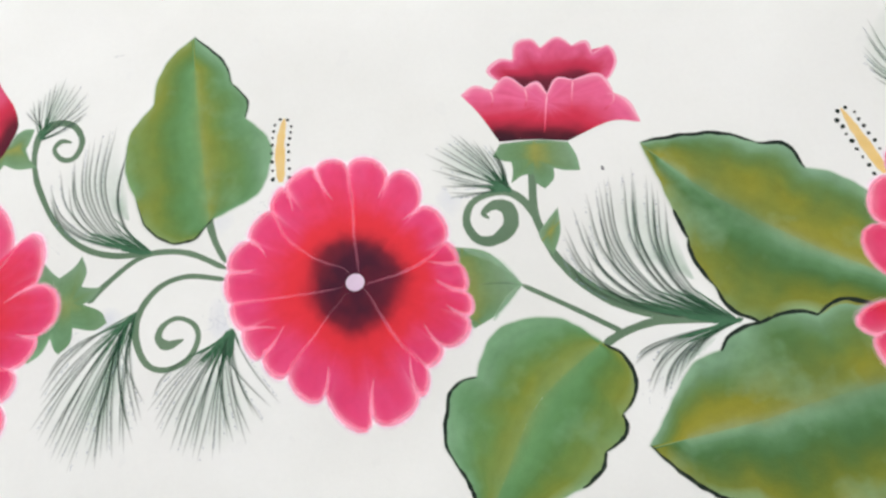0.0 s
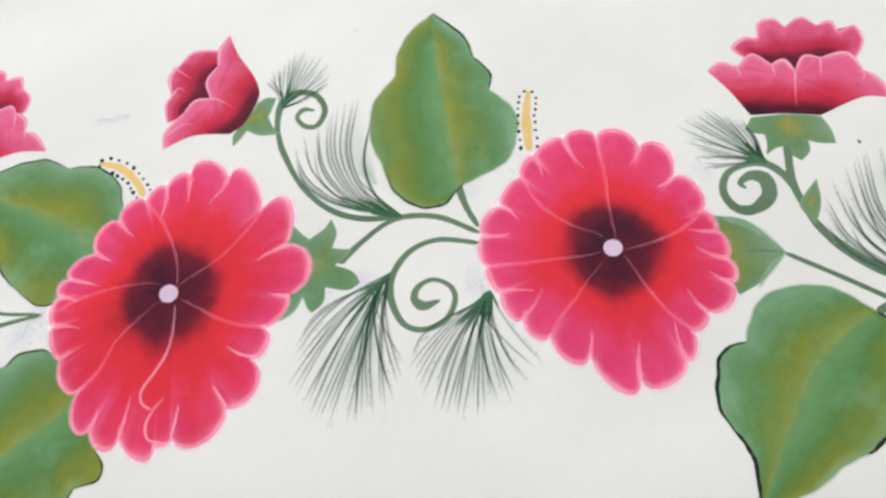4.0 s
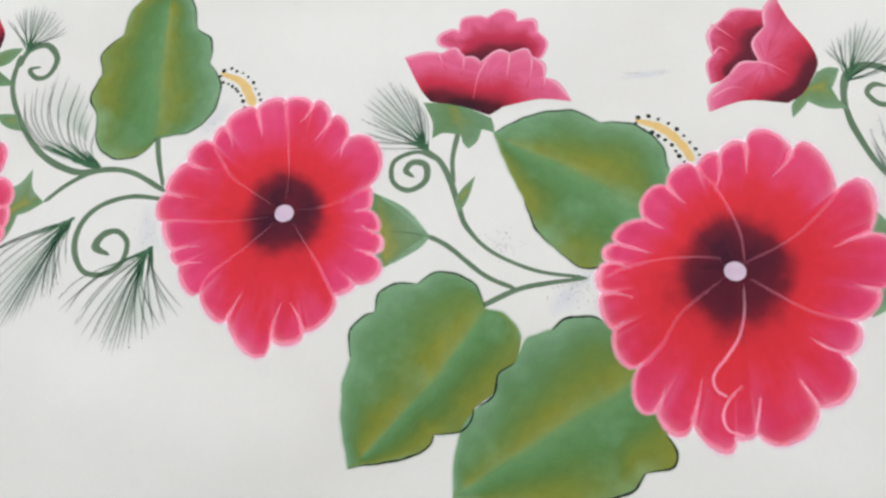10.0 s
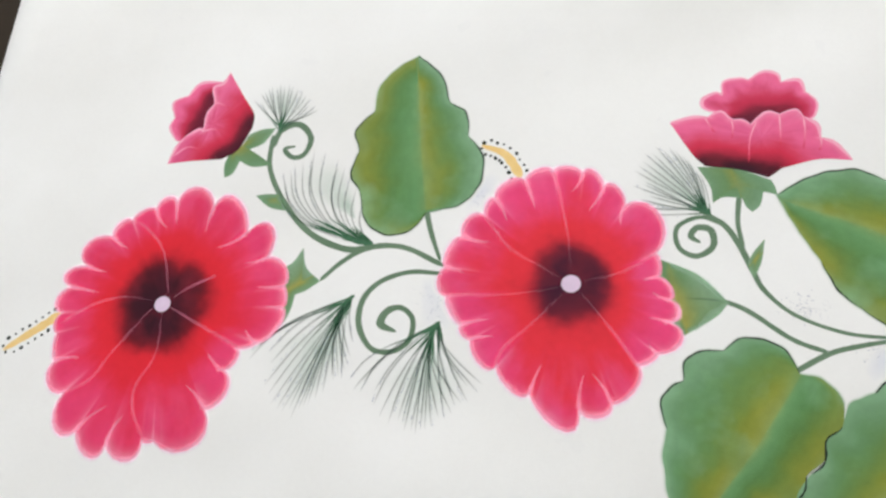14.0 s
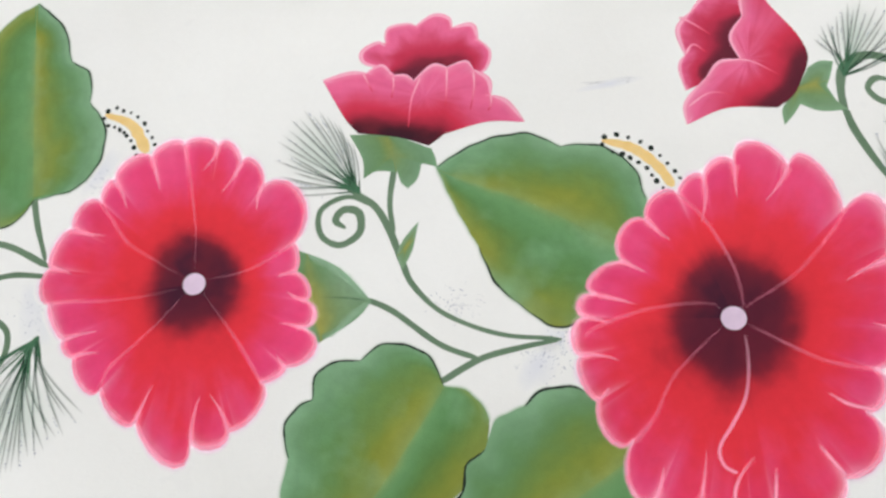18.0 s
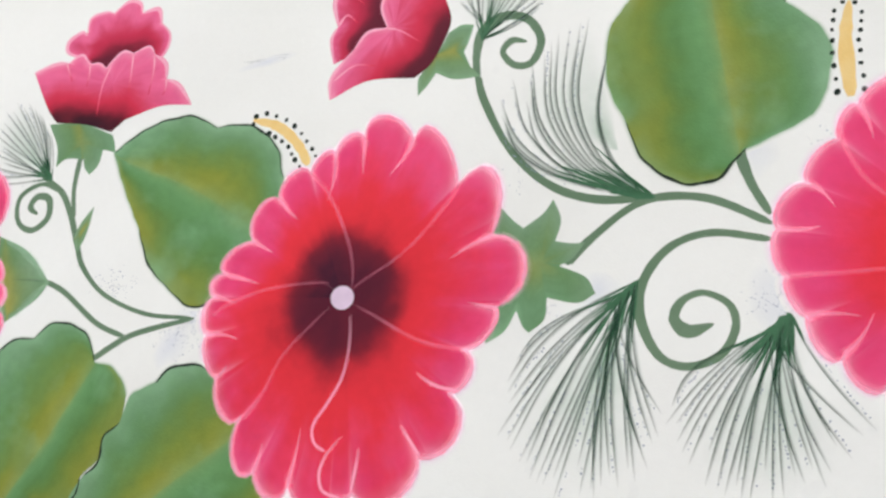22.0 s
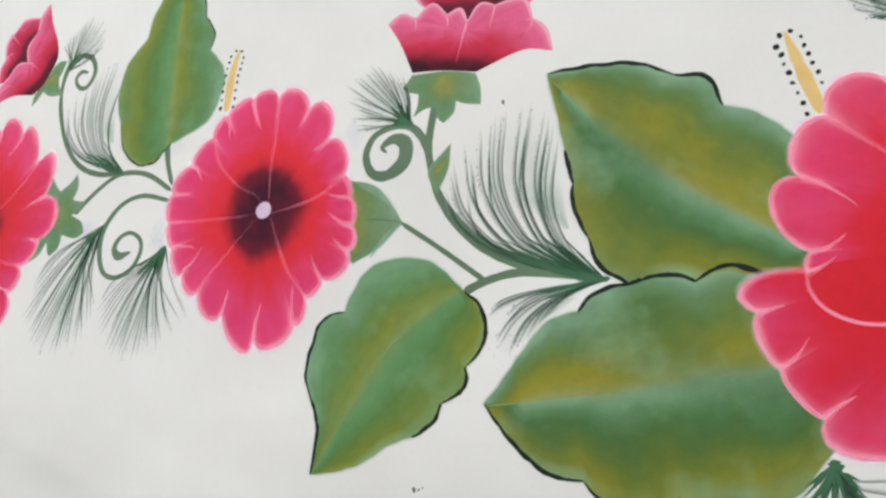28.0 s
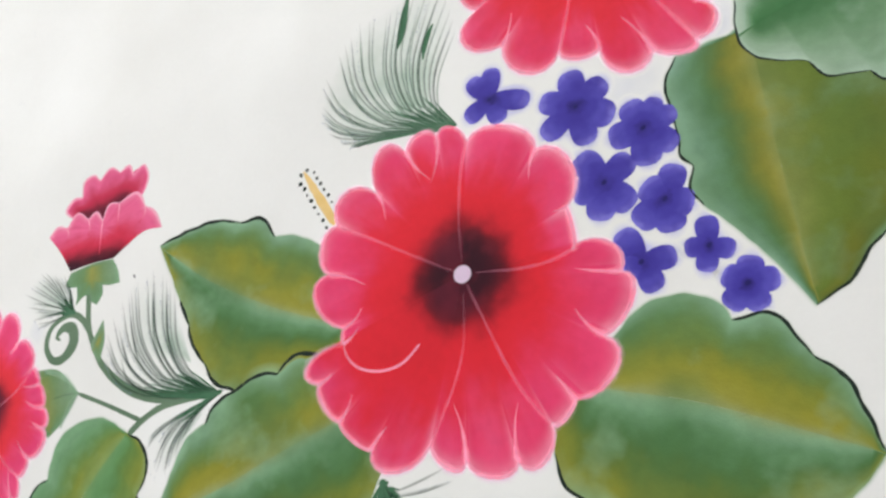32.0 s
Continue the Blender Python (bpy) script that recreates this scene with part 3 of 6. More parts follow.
LEAF_N = ((288, -75), [[(-34.2, -44.3), (-33.2, -35.5), (-33.2, -24.8), (-37.4, -14.5)], [(-37.4, -14.5), (-42, -5), (-42.8, 3.8), (-40.8, 10.5), (-39.4, 17.8), (-35, 22.8)], [(-26.4, 24.8), (-23.2, 32.3), (-17.4, 42.2), (-7.2, 47), (6.2, 47.4), (18.6, 43.1)], [(30.8, 32.6), (38.5, 26), (41.5, 16.6), (39.8, 8.3)], [(33.8, 1.4), (34.5, -4), (31.6, -9.2)], [(24.2, -13), (22.3, -19.4), (16.6, -24.6)], [(12.2, -26.6), (2.4, -30.5), (-8.6, -37.6), (-20.6, -42.2)]], [(27.9, 31.9), (6.3, 17.1), (-5.8, 4.5), (-18.8, -18.6), (-32.4, -42.3)])
LEAF_B = ((400, -1), [[(-49.9, 51.1), (-29.9, 51.9), (-11.3, 50)], [(2.2, 43), (15.1, 40.4)], [(21.2, 27.8), (31.3, 24.2), (44.7, 13.7)], [(51.8, -1.1), (52.8, -26.1)], [(47.1, -37.9), (30.4, -38.3), (22.7, -36.6)], [(11.3, -40.1), (0.7, -37.2)], [(-13.3, -40.4), (-25, -33)], [(-29.9, -20.8), (-33.9, -13.6), (-37.3, -4.2)], [(-36.4, 1.5), (-38.5, 7), (-40.3, 13.7)], [(-40.8, 16), (-43, 25), (-44.9, 32.7)]], [(47.3, -27.8), (12.9, -6.4), (-19.7, 18.7), (-41.6, 41.1)])
LEAF_C = ((405, -86), [[(-74.3, -1.8), (-68.6, 5.4), (-62.5, 14.2), (-52.8, 27.3), (-45.4, 32.4)], [(-37.7, 34.3), (-34.6, 38.8), (-28.6, 42.4), (-18.1, 45)], [(-14, 46.5), (-4, 47.5)], [(5.4, 45), (16.8, 50.4), (31.6, 45.3)], [(45.4, 30.4), (56.6, 4.5), (52, -10)], [(45.1, -18.8), (41.1, -25.3), (34.3, -30.6), (29.5, -31.5)], [(23.7, -31.9), (17.7, -34.2), (11.7, -35.8), (6.7, -35.1)], [(1.2, -31.6), (-5.8, -36.9), (-15.4, -37.8), (-26.3, -34.5)], [(-33.6, -28.2), (-44.7, -27.3), (-54.3, -21.9), (-64.3, -13.3)]], [(37.1, 15.2), (-6.1, 7.9), (-28.6, 3), (-58, -0.8)])
LEAF_I = ((590.9, -121.1), [[(-24.3, 43.7), (-11.2, 51.8), (4.7, 51.8), (17.2, 43.6)], [(19.6, 35.6), (34.1, 33.0)], [(41.2, 14.6), (48.6, 3.9), (50.3, -10.4)], [(51.1, -22.0), (43.0, -29.0), (29.7, -35.7)], [(14.7, -36.6), (0.6, -38.7)], [(-34.7, -30.2), (-39.8, -27.2)], [(-44.1, -17.8), (-57.7, -4.9)], [(-58.9, 8.5), (-54.3, 21.5)]], [(-35.4, 27.4), (1.3, 9.6), (47.4, -20.0)])
LEAF_H = ((645.3, -25.0), [[(-19.6, 50.9), (-27.4, 40.7), (-28.5, 27.4)], [(-29.8, 15.9), (-31.1, 8.6)], [(-28.2, 2.8), (-32.2, -6.5)], [(-29.7, -14.3), (-22.0, -26.9), (-12.3, -47.1)], [(-5.9, -65.1), (8.6, -59.7), (17.2, -52.1)], [(31.4, -44.7), (50.1, -35.0), (59.7, -11.6)], [(63.6, 16.1), (47.5, 46.7), (24.6, 54.7)], [(2.6, 50.1), (-8.8, 50.7)]], [(10.1, 51.6), (2.4, -3.3), (-4.4, -58.0)])
LEAF_K = ((686.7, 16.0), [[(-31.7, 22.5), (-36.3, 7.8), (-32.5, -5.4)], [(-16.7, -15.7), (-12.7, -24.6)], [(0.6, -29.8), (4.2, -35.6)], [(16.3, -39.4), (37.5, -33.4)], [(47.3, 8.0), (32.6, 41.0)], [(2.9, 55.1), (-21.1, 46.0)]], [(44.5, 29.8), (9.7, 14.8), (-27.6, 8.5)])
BUD_K_FRONT = ((101, 209), [[(10.5, 24.8), (16.2, 8.5)], [(12, -4.5), (8, -12.7)], [(11.8, -30.5), (5.1, -25.5)], [(-2.7, -21.5), (-9.3, -17.9)], [(-12.1, -18.4), (-14.6, -5.1)], [(-13.1, 11.5), (-8.3, 22.3)], [(-4.1, 38.3), (3.4, 36.5)]])
BUD_K_BACK = ((78, 217), [[(12.2, 6.7), (8.5, -8.2)], [(8.7, -19.5), (8.4, -28.5)], [(0.4, -26.8), (-7.3, -22.4)], [(-10.5, -14), (-15.1, -0.1)], [(-10.4, 10.7), (-7, 22.2)], [(-4.7, 33.1), (6.9, 35.9), (19.1, 29.2)]])
SEPAL_K = ((125, 224), [[(-14.1, 15.5), (-4.9, 15.5)], [(3.4, 8.4), (4.4, 3.1)], [(8.3, -2.2), (7.3, -8.6)], [(6.3, -15), (-0.4, -9.7)], [(-6.6, -9.9), (-8.2, 1)]], [(-7.5, 3.2), (-2.8, 2.4)])
STALK_K = ([(130.1, 223.5), (141.7, 224.5), (150.8, 228.8), (159.3, 233.3)], [2.8, 1.8, 1.2, 0.8])
SEPAL_A = ((269, -10), [[(-11, 20.5), (4.6, 15.5)], [(18.1, -1.2), (6.5, -12.5)], [(-5.8, -18.7), (-16.7, -4)]], [(-8.4, 14), (-9.6, 0.4), (-4.9, -14.1)])
SEPAL_F = ((-153, 19), [[(-13.3, 20.8), (4.3, 11.9)], [(17.5, -2.8), (11, -9.9)], [(-3.8, -18.5), (-15.7, 0.3)]], [(-8.1, 14.5), (-6.6, -0.7), (-2.8, -14.5)])
STAR_D = ((75, 5), [[(-14.1, 24), (-9.8, 18.7)], [(-6, 15.3), (1.2, 20)], [(5, 24.8), (7.4, 17.1)], [(5, 9.7), (10.6, 8.4)], [(15.2, 8.3), (10.9, 3.2)], [(6, 0.8), (14.7, -3.7)], [(17.9, -9.7), (11.6, -12.5)], [(1.3, -10), (0, -17.5)], [(-5.5, -21.7), (-7.6, -19.3)], [(-9.6, -13.8), (-14, -20.6)], [(-20.8, -24.6), (-25.8, 0.3)]], [(-12.1, 4.1), (-0.4, 2.5)])
STAR_G = ((-349, 33), [[(-8.3, 9.6), (-3.4, 12.6)], [(1.3, 20.3), (4, 9.2)], [(12.3, 1.2), (5.3, -3.8)], [(-0.5, -6.1), (-1.8, -13.6)], [(-4.8, -21), (-11.1, -5.8)]], [(-8.1, -5.8), (1.8, 0.6)])
SEPAL_E = ((-123, 73), [[(-21.3, 15.6), (-3.7, 13.8)], [(13.1, 6.1), (14.6, 1.8)], [(15.1, -2.1), (11.9, -0.6)], [(8.7, -0.2), (6.8, -6.8)], [(2.7, -10.6), (-0.2, -7.2)], [(-0.8, -3.1), (-10.1, -1.9)], [(-15.4, -4.8), (-15.9, 4.3)]], [(-5.1, 12.6), (-3.3, 4.6)])
SEPAL_AB = ((299, 46), [[(-13.7, 12.8), (3.8, 12.2)], [(18.1, 9.2), (21, 1.9)], [(21.7, -6), (14.7, -5)], [(9.7, -3.1), (8.9, -8.7)], [(4.3, -12.9), (0.8, -9.6)], [(0.1, -5.1), (-5.2, -4.9)], [(-10.9, -8.1), (-9.4, -2.3)], [(-9.5, 2.7), (-14.7, 4.4)], [(-17.9, 6.9), (-15.3, 10.4)]], [(2.1, 9.8), (1.2, 2.9)])
SEPAL_DB = ((42, 89), [[(0.5, 11.5), (5.5, 13.9)], [(10.5, 13.1), (8.4, 6.9)], [(6.3, 2.4), (9.1, -4.5)], [(12.5, -8.5), (2.4, -8.2)], [(-4.9, -4.5), (-8.4, -9.1)], [(-12.2, -12.9), (-12.2, -6.6)], [(-10.1, -3), (-4.9, 2.6)]], [(-4.3, 3.1), (2.2, 4)])
SEPAL_GB = ((-386, 112), [[(-0.2, 12.4), (7.5, 15.2)], [(14.8, 15.4), (8.6, 6.1)], [(-0.2, 2.4), (8, -2.4)], [(15.5, -7.8), (3.8, -8.5)], [(-4, -4.5), (-7.2, -12)], [(-11.8, -14.6), (-12.9, -7.5)], [(-11.2, -0.5), (-4.5, 4.4)]], [(-8.1, 1.4), (-3.4, 5.8)])
THORN_A = ((304, 12), [[(3.7, 11.1), (3.3, -0.6)], [(-1.3, -11.4), (-6.5, -2), (-3.9, 3.2)]])
THORN_E = ((-121, 38), [[(4.8, 9.9), (2.2, -1.6)], [(-2, -10), (-4, -3.4), (-1.5, 2.7)]])
THORN_G = ((-368, 82), [[(-10.3, 3.7), (-2.3, 4.3), (4.3, 2.6)], [(9.5, -6.4), (-1.3, -3.9)]])
BUD_E_BACK = ((-111, 128), [[(-18, -9.4), (-26.8, -5.7), (-27.5, -0.2), (-20.9, 3.4)], [(-17.6, 1.4), (-16.4, 9.7), (-8.3, 11.3)], [(-3.9, 10), (3.9, 14.1), (10.2, 11.9)], [(11.7, 6.8), (20.1, 7.1)], [(22.6, 0), (27.2, -6.6), (25.2, -14.3)], [(19.6, -18.2), (-5.9, -18.1)]])
BUD_E_FRONT = ((-112, 103), [[(-43.9, 12.3), (-32.7, 14.6)], [(-24.9, 14.1), (-18.2, 17)], [(-13.5, 11.6), (-8.3, 11.1)], [(-4.5, 8.3), (3.6, 14.5)], [(9.9, 13), (17.8, 14.8)], [(21.1, 10.5), (26.8, 5.3)], [(27.6, -2), (34.1, -5.8)], [(40.7, -15.4), (25.6, -13.9)], [(7.7, -17.7), (4.5, -20.1)], [(1, -22.4), (-12.3, -17.3)], [(-28.5, -14.1), (-34.3, -6.5)]])
BUD_A_BACK = ((317, 100), [[(-29.4, -6.7), (-32.6, -1.1), (-26.2, 3.5)], [(-20, 1.9), (-17.7, 11.1), (-10.2, 12.4)], [(-5.9, 7.2), (2.8, 11.5)], [(9.5, 5.9), (16.3, 7)], [(18.6, -0.1), (26.5, 3.1), (29, -4.9), (25.4, -12.5)], [(20.6, -16.6), (-8.1, -17.3)]])
BUD_A_FRONT = ((310, 77), [[(-40.3, 10.4), (-33.2, 14)], [(-25.8, 10.6), (-17.6, 16.8)], [(-9.4, 9.8), (-3.1, 11.3)], [(0.9, 4.5), (6.6, 12.2)], [(14.3, 10.4), (27, 11.1)], [(32.3, 0.4), (38.3, -5.7)], [(42.1, -16.5), (28.4, -14.1)], [(7.2, -21.3), (-9.8, -18.1)], [(-24.8, -17), (-32.3, -1.6)]])
BUD_D_BACK = ((5, 118), [[(-10.8, -22.9), (-12, -12.2)], [(-9.2, -6.7), (-10.7, 5.3)], [(-4.8, 12.9), (2.4, 19.2)], [(17.7, 18), (23.2, 1.4), (14.3, -13.8)]])
BUD_D_FRONT = ((20, 107), [[(6.6, 38.4), (11.8, 24.7), (20.2, 10.4), (23.4, -0.1)], [(21.9, -6.8), (15.7, -17.8)], [(8.4, -23.1), (-10.8, -21.4)], [(-27.1, -27.1), (-26.5, -17.6)], [(-17, -6.8), (-11.1, -0.5)], [(-2.8, -0.2), (-5.3, 10.6)], [(0.6, 19.8), (1.4, 29.9)]])
BUD_G_BACK = ((-424, 143), [[(-6.6, -19.9), (-12, -10.7)], [(-10.3, -4), (-12.8, 6.4)], [(-3.9, 10.7), (2.9, 18.6)], [(16.3, 18.3), (21.6, -1.9), (8.9, -20.2)]])
BUD_G_FRONT = ((-410, 133), [[(6.3, 34.6), (16.6, 17.6), (24.7, 4.9)], [(24.9, -4.3), (18.1, -18.3)], [(8.8, -23.7), (-9.8, -23.7)], [(-23.6, -24.6), (-19.9, -14)], [(-15.2, -7), (-7.9, -3.1)], [(-4.9, -4.7), (-4.3, 7.1)], [(-0.2, 14.3), (-2.8, 24.9), (3.1, 27.5)]])
STALK_A = ([(141.9, 42.9), (145.3, 29.1), (150.4, 17.4)], [4.5, 3.1, 2.5])
STEM_DA = ([(83.2, 6.4), (93, 14.9), (105.7, 23.8), (116.8, 26.8), (132.8, 24.3), (150.6, 14.3)], [3.9, 2.8, 2.5, 2.8, 2.8, 2.5])
STEM_DB = ([(53.4, 81), (56.1, 69.6), (65.3, 49.7), (78.8, 35.2), (95, 28.2), (116.8, 26.8)], [2.7, 3.0, 2.6, 2.9, 3.1, 2.5])
CURL_DB = ([(53.3, 79.4), (53.2, 89), (55.7, 98.3), (63.7, 103.6), (73.3, 100.7), (77.9, 91.5), (74.2, 83.1), (67.8, 82.9), (63.4, 88.7), (66.9, 93), (72.7, 91.7)], [2.7, 3.1, 4.3, 3.7, 3.4, 3.1, 3.0, 2.7, 2.4, 2.8, 0.9])
CURL_A = ([(150.1, 9), (131.9, 12.9), (118.2, 9.2), (109, -1.3), (107, -13.4), (111.9, -26.2), (120.7, -30.5), (131.3, -27.3), (136.6, -18.7), (135.2, -11.2), (127.7, -6.9), (120.7, -9.2), (117.9, -14.9), (122, -19.2), (130, -17.3)], [2.4, 2.5, 2.7, 3.3, 3.5, 2.9, 2.6, 2.9, 2.6, 2.4, 2.1, 2.7, 3.7, 4.7, 1.1])
STEM_AB = ([(298.7, 43.8), (296.8, 24.1), (299.5, 11.1), (303.8, -0.4), (313.4, -13), (326.8, -23.9), (345.2, -31.8), (373.4, -37.7)], [3.9, 3.8, 3.4, 3.7, 5.1, 5.6, 6.0, 3.4])
CURL_AB = ([(299, 15.4), (293.3, 27.4), (286.2, 33.6), (277, 34), (268.5, 30.4), (265.2, 21.5), (269.2, 12.9), (276.9, 11.2), (284.9, 16.8), (285.1, 25.2), (279.2, 28.3), (273.5, 25.1), (275.8, 22)], [2.7, 3.8, 3.6, 3.0, 3.3, 3.8, 4.3, 5.3, 7.0, 7.0, 4.9, 2.7, 1.1])
BRANCH_A = ([(286.2, -11.2), (306.7, -24.2), (328.7, -39.1)], [2.3, 2.3, 2.5])
BRANCH_A_TWIG = ([(318.7, -42.9), (329.3, -38.2), (344.6, -35.5), (372.1, -38.5)], [4.0, 3.5, 3.5, 2.5])
STEM_E = ([(-146.1, 65.3), (-134.4, 56.4), (-128.1, 45.2), (-123.3, 31.8), (-118.9, 21.3), (-107, 9.1), (-86.4, -0.2), (-64.3, -3.4)], [1.8, 2.8, 3.0, 2.9, 2.4, 1.9, 1.8, 1.6])
STALK_E = ([(-125.6, 72), (-127.7, 56.9), (-126.3, 43.7)], [2.8, 2.3, 2.0])
CURL_E = ([(-134.4, 56.4), (-145.1, 60.9), (-156.2, 55.9), (-156.2, 45.3), (-148.4, 40.3), (-140.3, 45), (-140.5, 53.5), (-146.8, 55.3), (-150.1, 50.9), (-145.9, 47.3)], [2.0, 2.1, 2.3, 2.5, 2.7, 3.0, 3.3, 3.1, 3.0, 1.3])
BRANCH_E = ([(-137.3, 16.9), (-126.6, 11.1), (-109.5, -2.6), (-94.8, -9.2)], [2.4, 2.4, 2.3, 2.0])
BRANCH_E_TWIG = ([(-110.1, -17.6), (-94.4, -9.5), (-80.4, -6.2), (-63.2, -3.6)], [2.7, 2.5, 2.3, 1.6])
STALK_F = ([(-282.6, 73.3), (-279.1, 58.6), (-273.8, 42.9)], [3.3, 2.6, 1.9])
STEM_GF = ([(-336.7, 34.6), (-325.7, 44.7), (-311.9, 52), (-293.1, 51.3), (-271.9, 40.2)], [2.3, 2.6, 3.2, 2.9, 2.8])
STEM_GB = ([(-372, 123), (-372, 102.6), (-361.1, 80.2), (-344.6, 61.6), (-324.6, 51.8), (-309.4, 52.5)], [2.9, 2.9, 3.1, 3.4, 3.6, 3.2])
CURL_GB = ([(-371.3, 115.5), (-367.8, 125.6), (-357.7, 129.2), (-350.1, 120.5), (-352.7, 110.4), (-359.3, 108.4), (-364.6, 113.7), (-358.5, 115.4)], [2.9, 3.3, 3.7, 3.3, 2.9, 2.9, 2.5, 1.1])
CURL_F = ([(-272.7, 36.1), (-289.5, 37.5), (-304.7, 32.6), (-313.1, 23), (-314.2, 9.6), (-307.4, -2.3), (-296.9, -4.3), (-288.2, 1.3), (-286.8, 12.2), (-293, 18.4), (-300.2, 16.6), (-302.9, 10), (-294.9, 5.9)], [2.2, 2.5, 2.8, 3.1, 3.1, 2.7, 2.7, 2.7, 2.7, 2.8, 3.7, 4.3, 1.2])
STAMEN_D = ([(-41.2, 76.4), (-29.4, 71.8), (-20.6, 63.2), (-15.6, 54)], [2.0, 4.0, 3.9, 3.3])
STAMEN_A = ([(181.7, 88.2), (179, 73.8), (178.5, 54.5)], [2.1, 4.4, 4.6])
STAMEN_F = ([(-253.8, 109), (-241, 102.6), (-232.8, 88.6)], [2.3, 4.5, 5.0])
STAMEN_B = ([(443.4, 53.7), (448.8, 37.8), (455.3, 19.5)], [1.7, 4.6, 5.2])
STAMEN_G = ([(-510.9, 0.6), (-495.7, 10.6), (-481.3, 20.3)], [2.6, 4.6, 5.3])
FERN_DB = ([(55.3, 95.1), (60.8, 105.7)], [(46.7, 113), (52.2, 120.5), (58.2, 125.2), (65.8, 130.1), (73.1, 125.4), (78.9, 119.4), (81.5, 110.6), (78.4, 105.1)])
FERN_DA = ([(114.6, 27.1), (95.2, 31.1)], [(60.4, 59), (61.6, 72.5), (70.3, 78.4), (78.3, 85), (86.7, 93.3), (94.9, 96.9), (102.2, 86)])
FERN_A_LOW = ([(107.4, -1.1), (94.3, -13.1)], [(64.7, -25.5), (60.4, -40.8), (60.2, -51.1), (65.1, -60.6), (71.4, -65.1), (77.6, -68.3), (86.3, -71.8), (92.8, -67.6), (100.5, -66), (107.1, -60.5), (111.9, -45.8)])
FERN_A_LOW2 = ([(153.5, -15.5), (143.1, -24.9)], [(113.3, -43.9), (115.2, -53.9), (120.7, -64.6), (129, -70), (136.4, -70.9), (146.2, -72), (155.1, -69.1), (163.1, -63.4), (173.2, -50.8)])
FERN_AB = ([(287.6, 33.9), (278, 42.5)], [(259.6, 34.5), (255.1, 43), (249.8, 52), (252.9, 61), (258.9, 66.1), (266.3, 66.5), (274.1, 62.9), (281.1, 57.7), (284.9, 48.8)])
FERN_B_BIG = ([(377.4, -39.4), (349.9, -34.8)], [(308.6, -0.2), (308.8, 13.9), (316.3, 20.4), (324.9, 29.8), (333.7, 34.4), (342.5, 35.9), (350.2, 32.3), (356.3, 20.3)])
FERN_B_SMALL = ([(379.5, -39), (361.8, -41.3)], [(329.5, -50.3), (331.4, -56.5), (334.9, -64.9), (339.4, -68.5), (346.6, -62.3), (355.4, -53.5)])
FERN_E = ([(-140.1, 61.9), (-145.6, 71.3)], [(-167.5, 63.1), (-173.2, 74.7), (-175.3, 83.9), (-174.4, 92.2), (-168, 100), (-158.9, 101.1), (-150.3, 94.8), (-143.3, 84.8)])
FERN_GB = ([(-368.3, 124.6), (-368.3, 136.7)], [(-385.9, 145.4), (-380.1, 153.6), (-371.9, 156.8), (-363.1, 153.8), (-354, 146.7), (-347.9, 137.7)])
FERN_F = ([(-309.9, 54.3), (-331.4, 58.7)], [(-363.7, 90.3), (-362.1, 99.5), (-354.7, 105.3), (-345.6, 111), (-335.7, 108.3), (-326.2, 96.7), (-318.8, 81.2)])
FERN_F_LOW = ([(-317.6, 26), (-327.7, 17.3)], [(-367.2, 1.1), (-367.8, -8.2), (-356.6, -27.5), (-347.1, -34.9), (-339.5, -31.4), (-328.4, -23.2), (-320.5, -15.8), (-316.4, -3.2)])
FERN_F_LOW2 = ([(-273.1, 10.8), (-280, 1.8)], [(-317.4, -18.6), (-308.1, -31), (-293.8, -39.5), (-285.5, -43.7), (-277.5, -43.2), (-267.1, -37), (-258.8, -30.7), (-251.5, -20.6)])
FERN_B_LOW = ([(454.5, -101.8), (457.5, -113.4)], [(424.7, -129.8), (432.3, -142.5), (444.2, -145.9), (458.2, -145.9), (468.4, -144.6), (478.5, -142), (487.4, -138.3), (493.9, -131.8), (495.1, -122), (483.9, -103.9)])
BLADE_J1 = ([(507.4, 94.4), (511.6, 102.2), (515.6, 111.9), (520.2, 121.3)], [0.9, 4.5, 3.9, 1.0])
BLADE_J2 = ([(518.4, 81.7), (521.1, 88.4), (524.9, 94.5), (528.3, 98.3)], [0.6, 2.8, 2.5, 0.6])
FERN_J = ([(526.9, 40.8), (492.4, 49.9)], [(477.8, 52.9), (470.6, 55.3), (462.4, 66.2), (459, 78), (463, 89.5), (475, 105.3), (490.8, 117), (508.5, 119.6), (525.4, 123.4), (537.8, 115.7), (538.1, 88.5)])
VIOLET_1 = ((544.8, 45.7), [(72, 15.8), (115, 15.7), (-158, 14.2), (-79, 13.9), (-27, 20.1)])
VIOLET_2 = ((580.7, 23.8), [(84, 17.9), (22, 16.5), (-40, 18.2), (-90, 19.2), (-156, 19.3), (146, 17.3)])
VIOLET_3 = ((604.0, 1.9), [(49, 14), (101, 14.2), (176, 14.7), (-100, 17), (-53, 16.9), (7, 14.8)])
VIOLET_4 = ((582.0, -14.2), [(112, 17.4), (25, 15.3), (-63, 16.8), (-113, 16.7), (-178, 14.2)])
VIOLET_5 = ((602.7, -30.7), [(55, 14.9), (122, 11.4), (-156, 15.4), (-94, 14.5), (-34, 11.8)])
VIOLET_6 = ((586.2, -52.0), [(105, 16.1), (-10, 14), (-81, 13.6), (-171, 8.2)])
VIOLET_7 = ((612.4, -55.2), [(79, 12), (-33, 9.9), (-116, 10.8), (167, 9.5)])
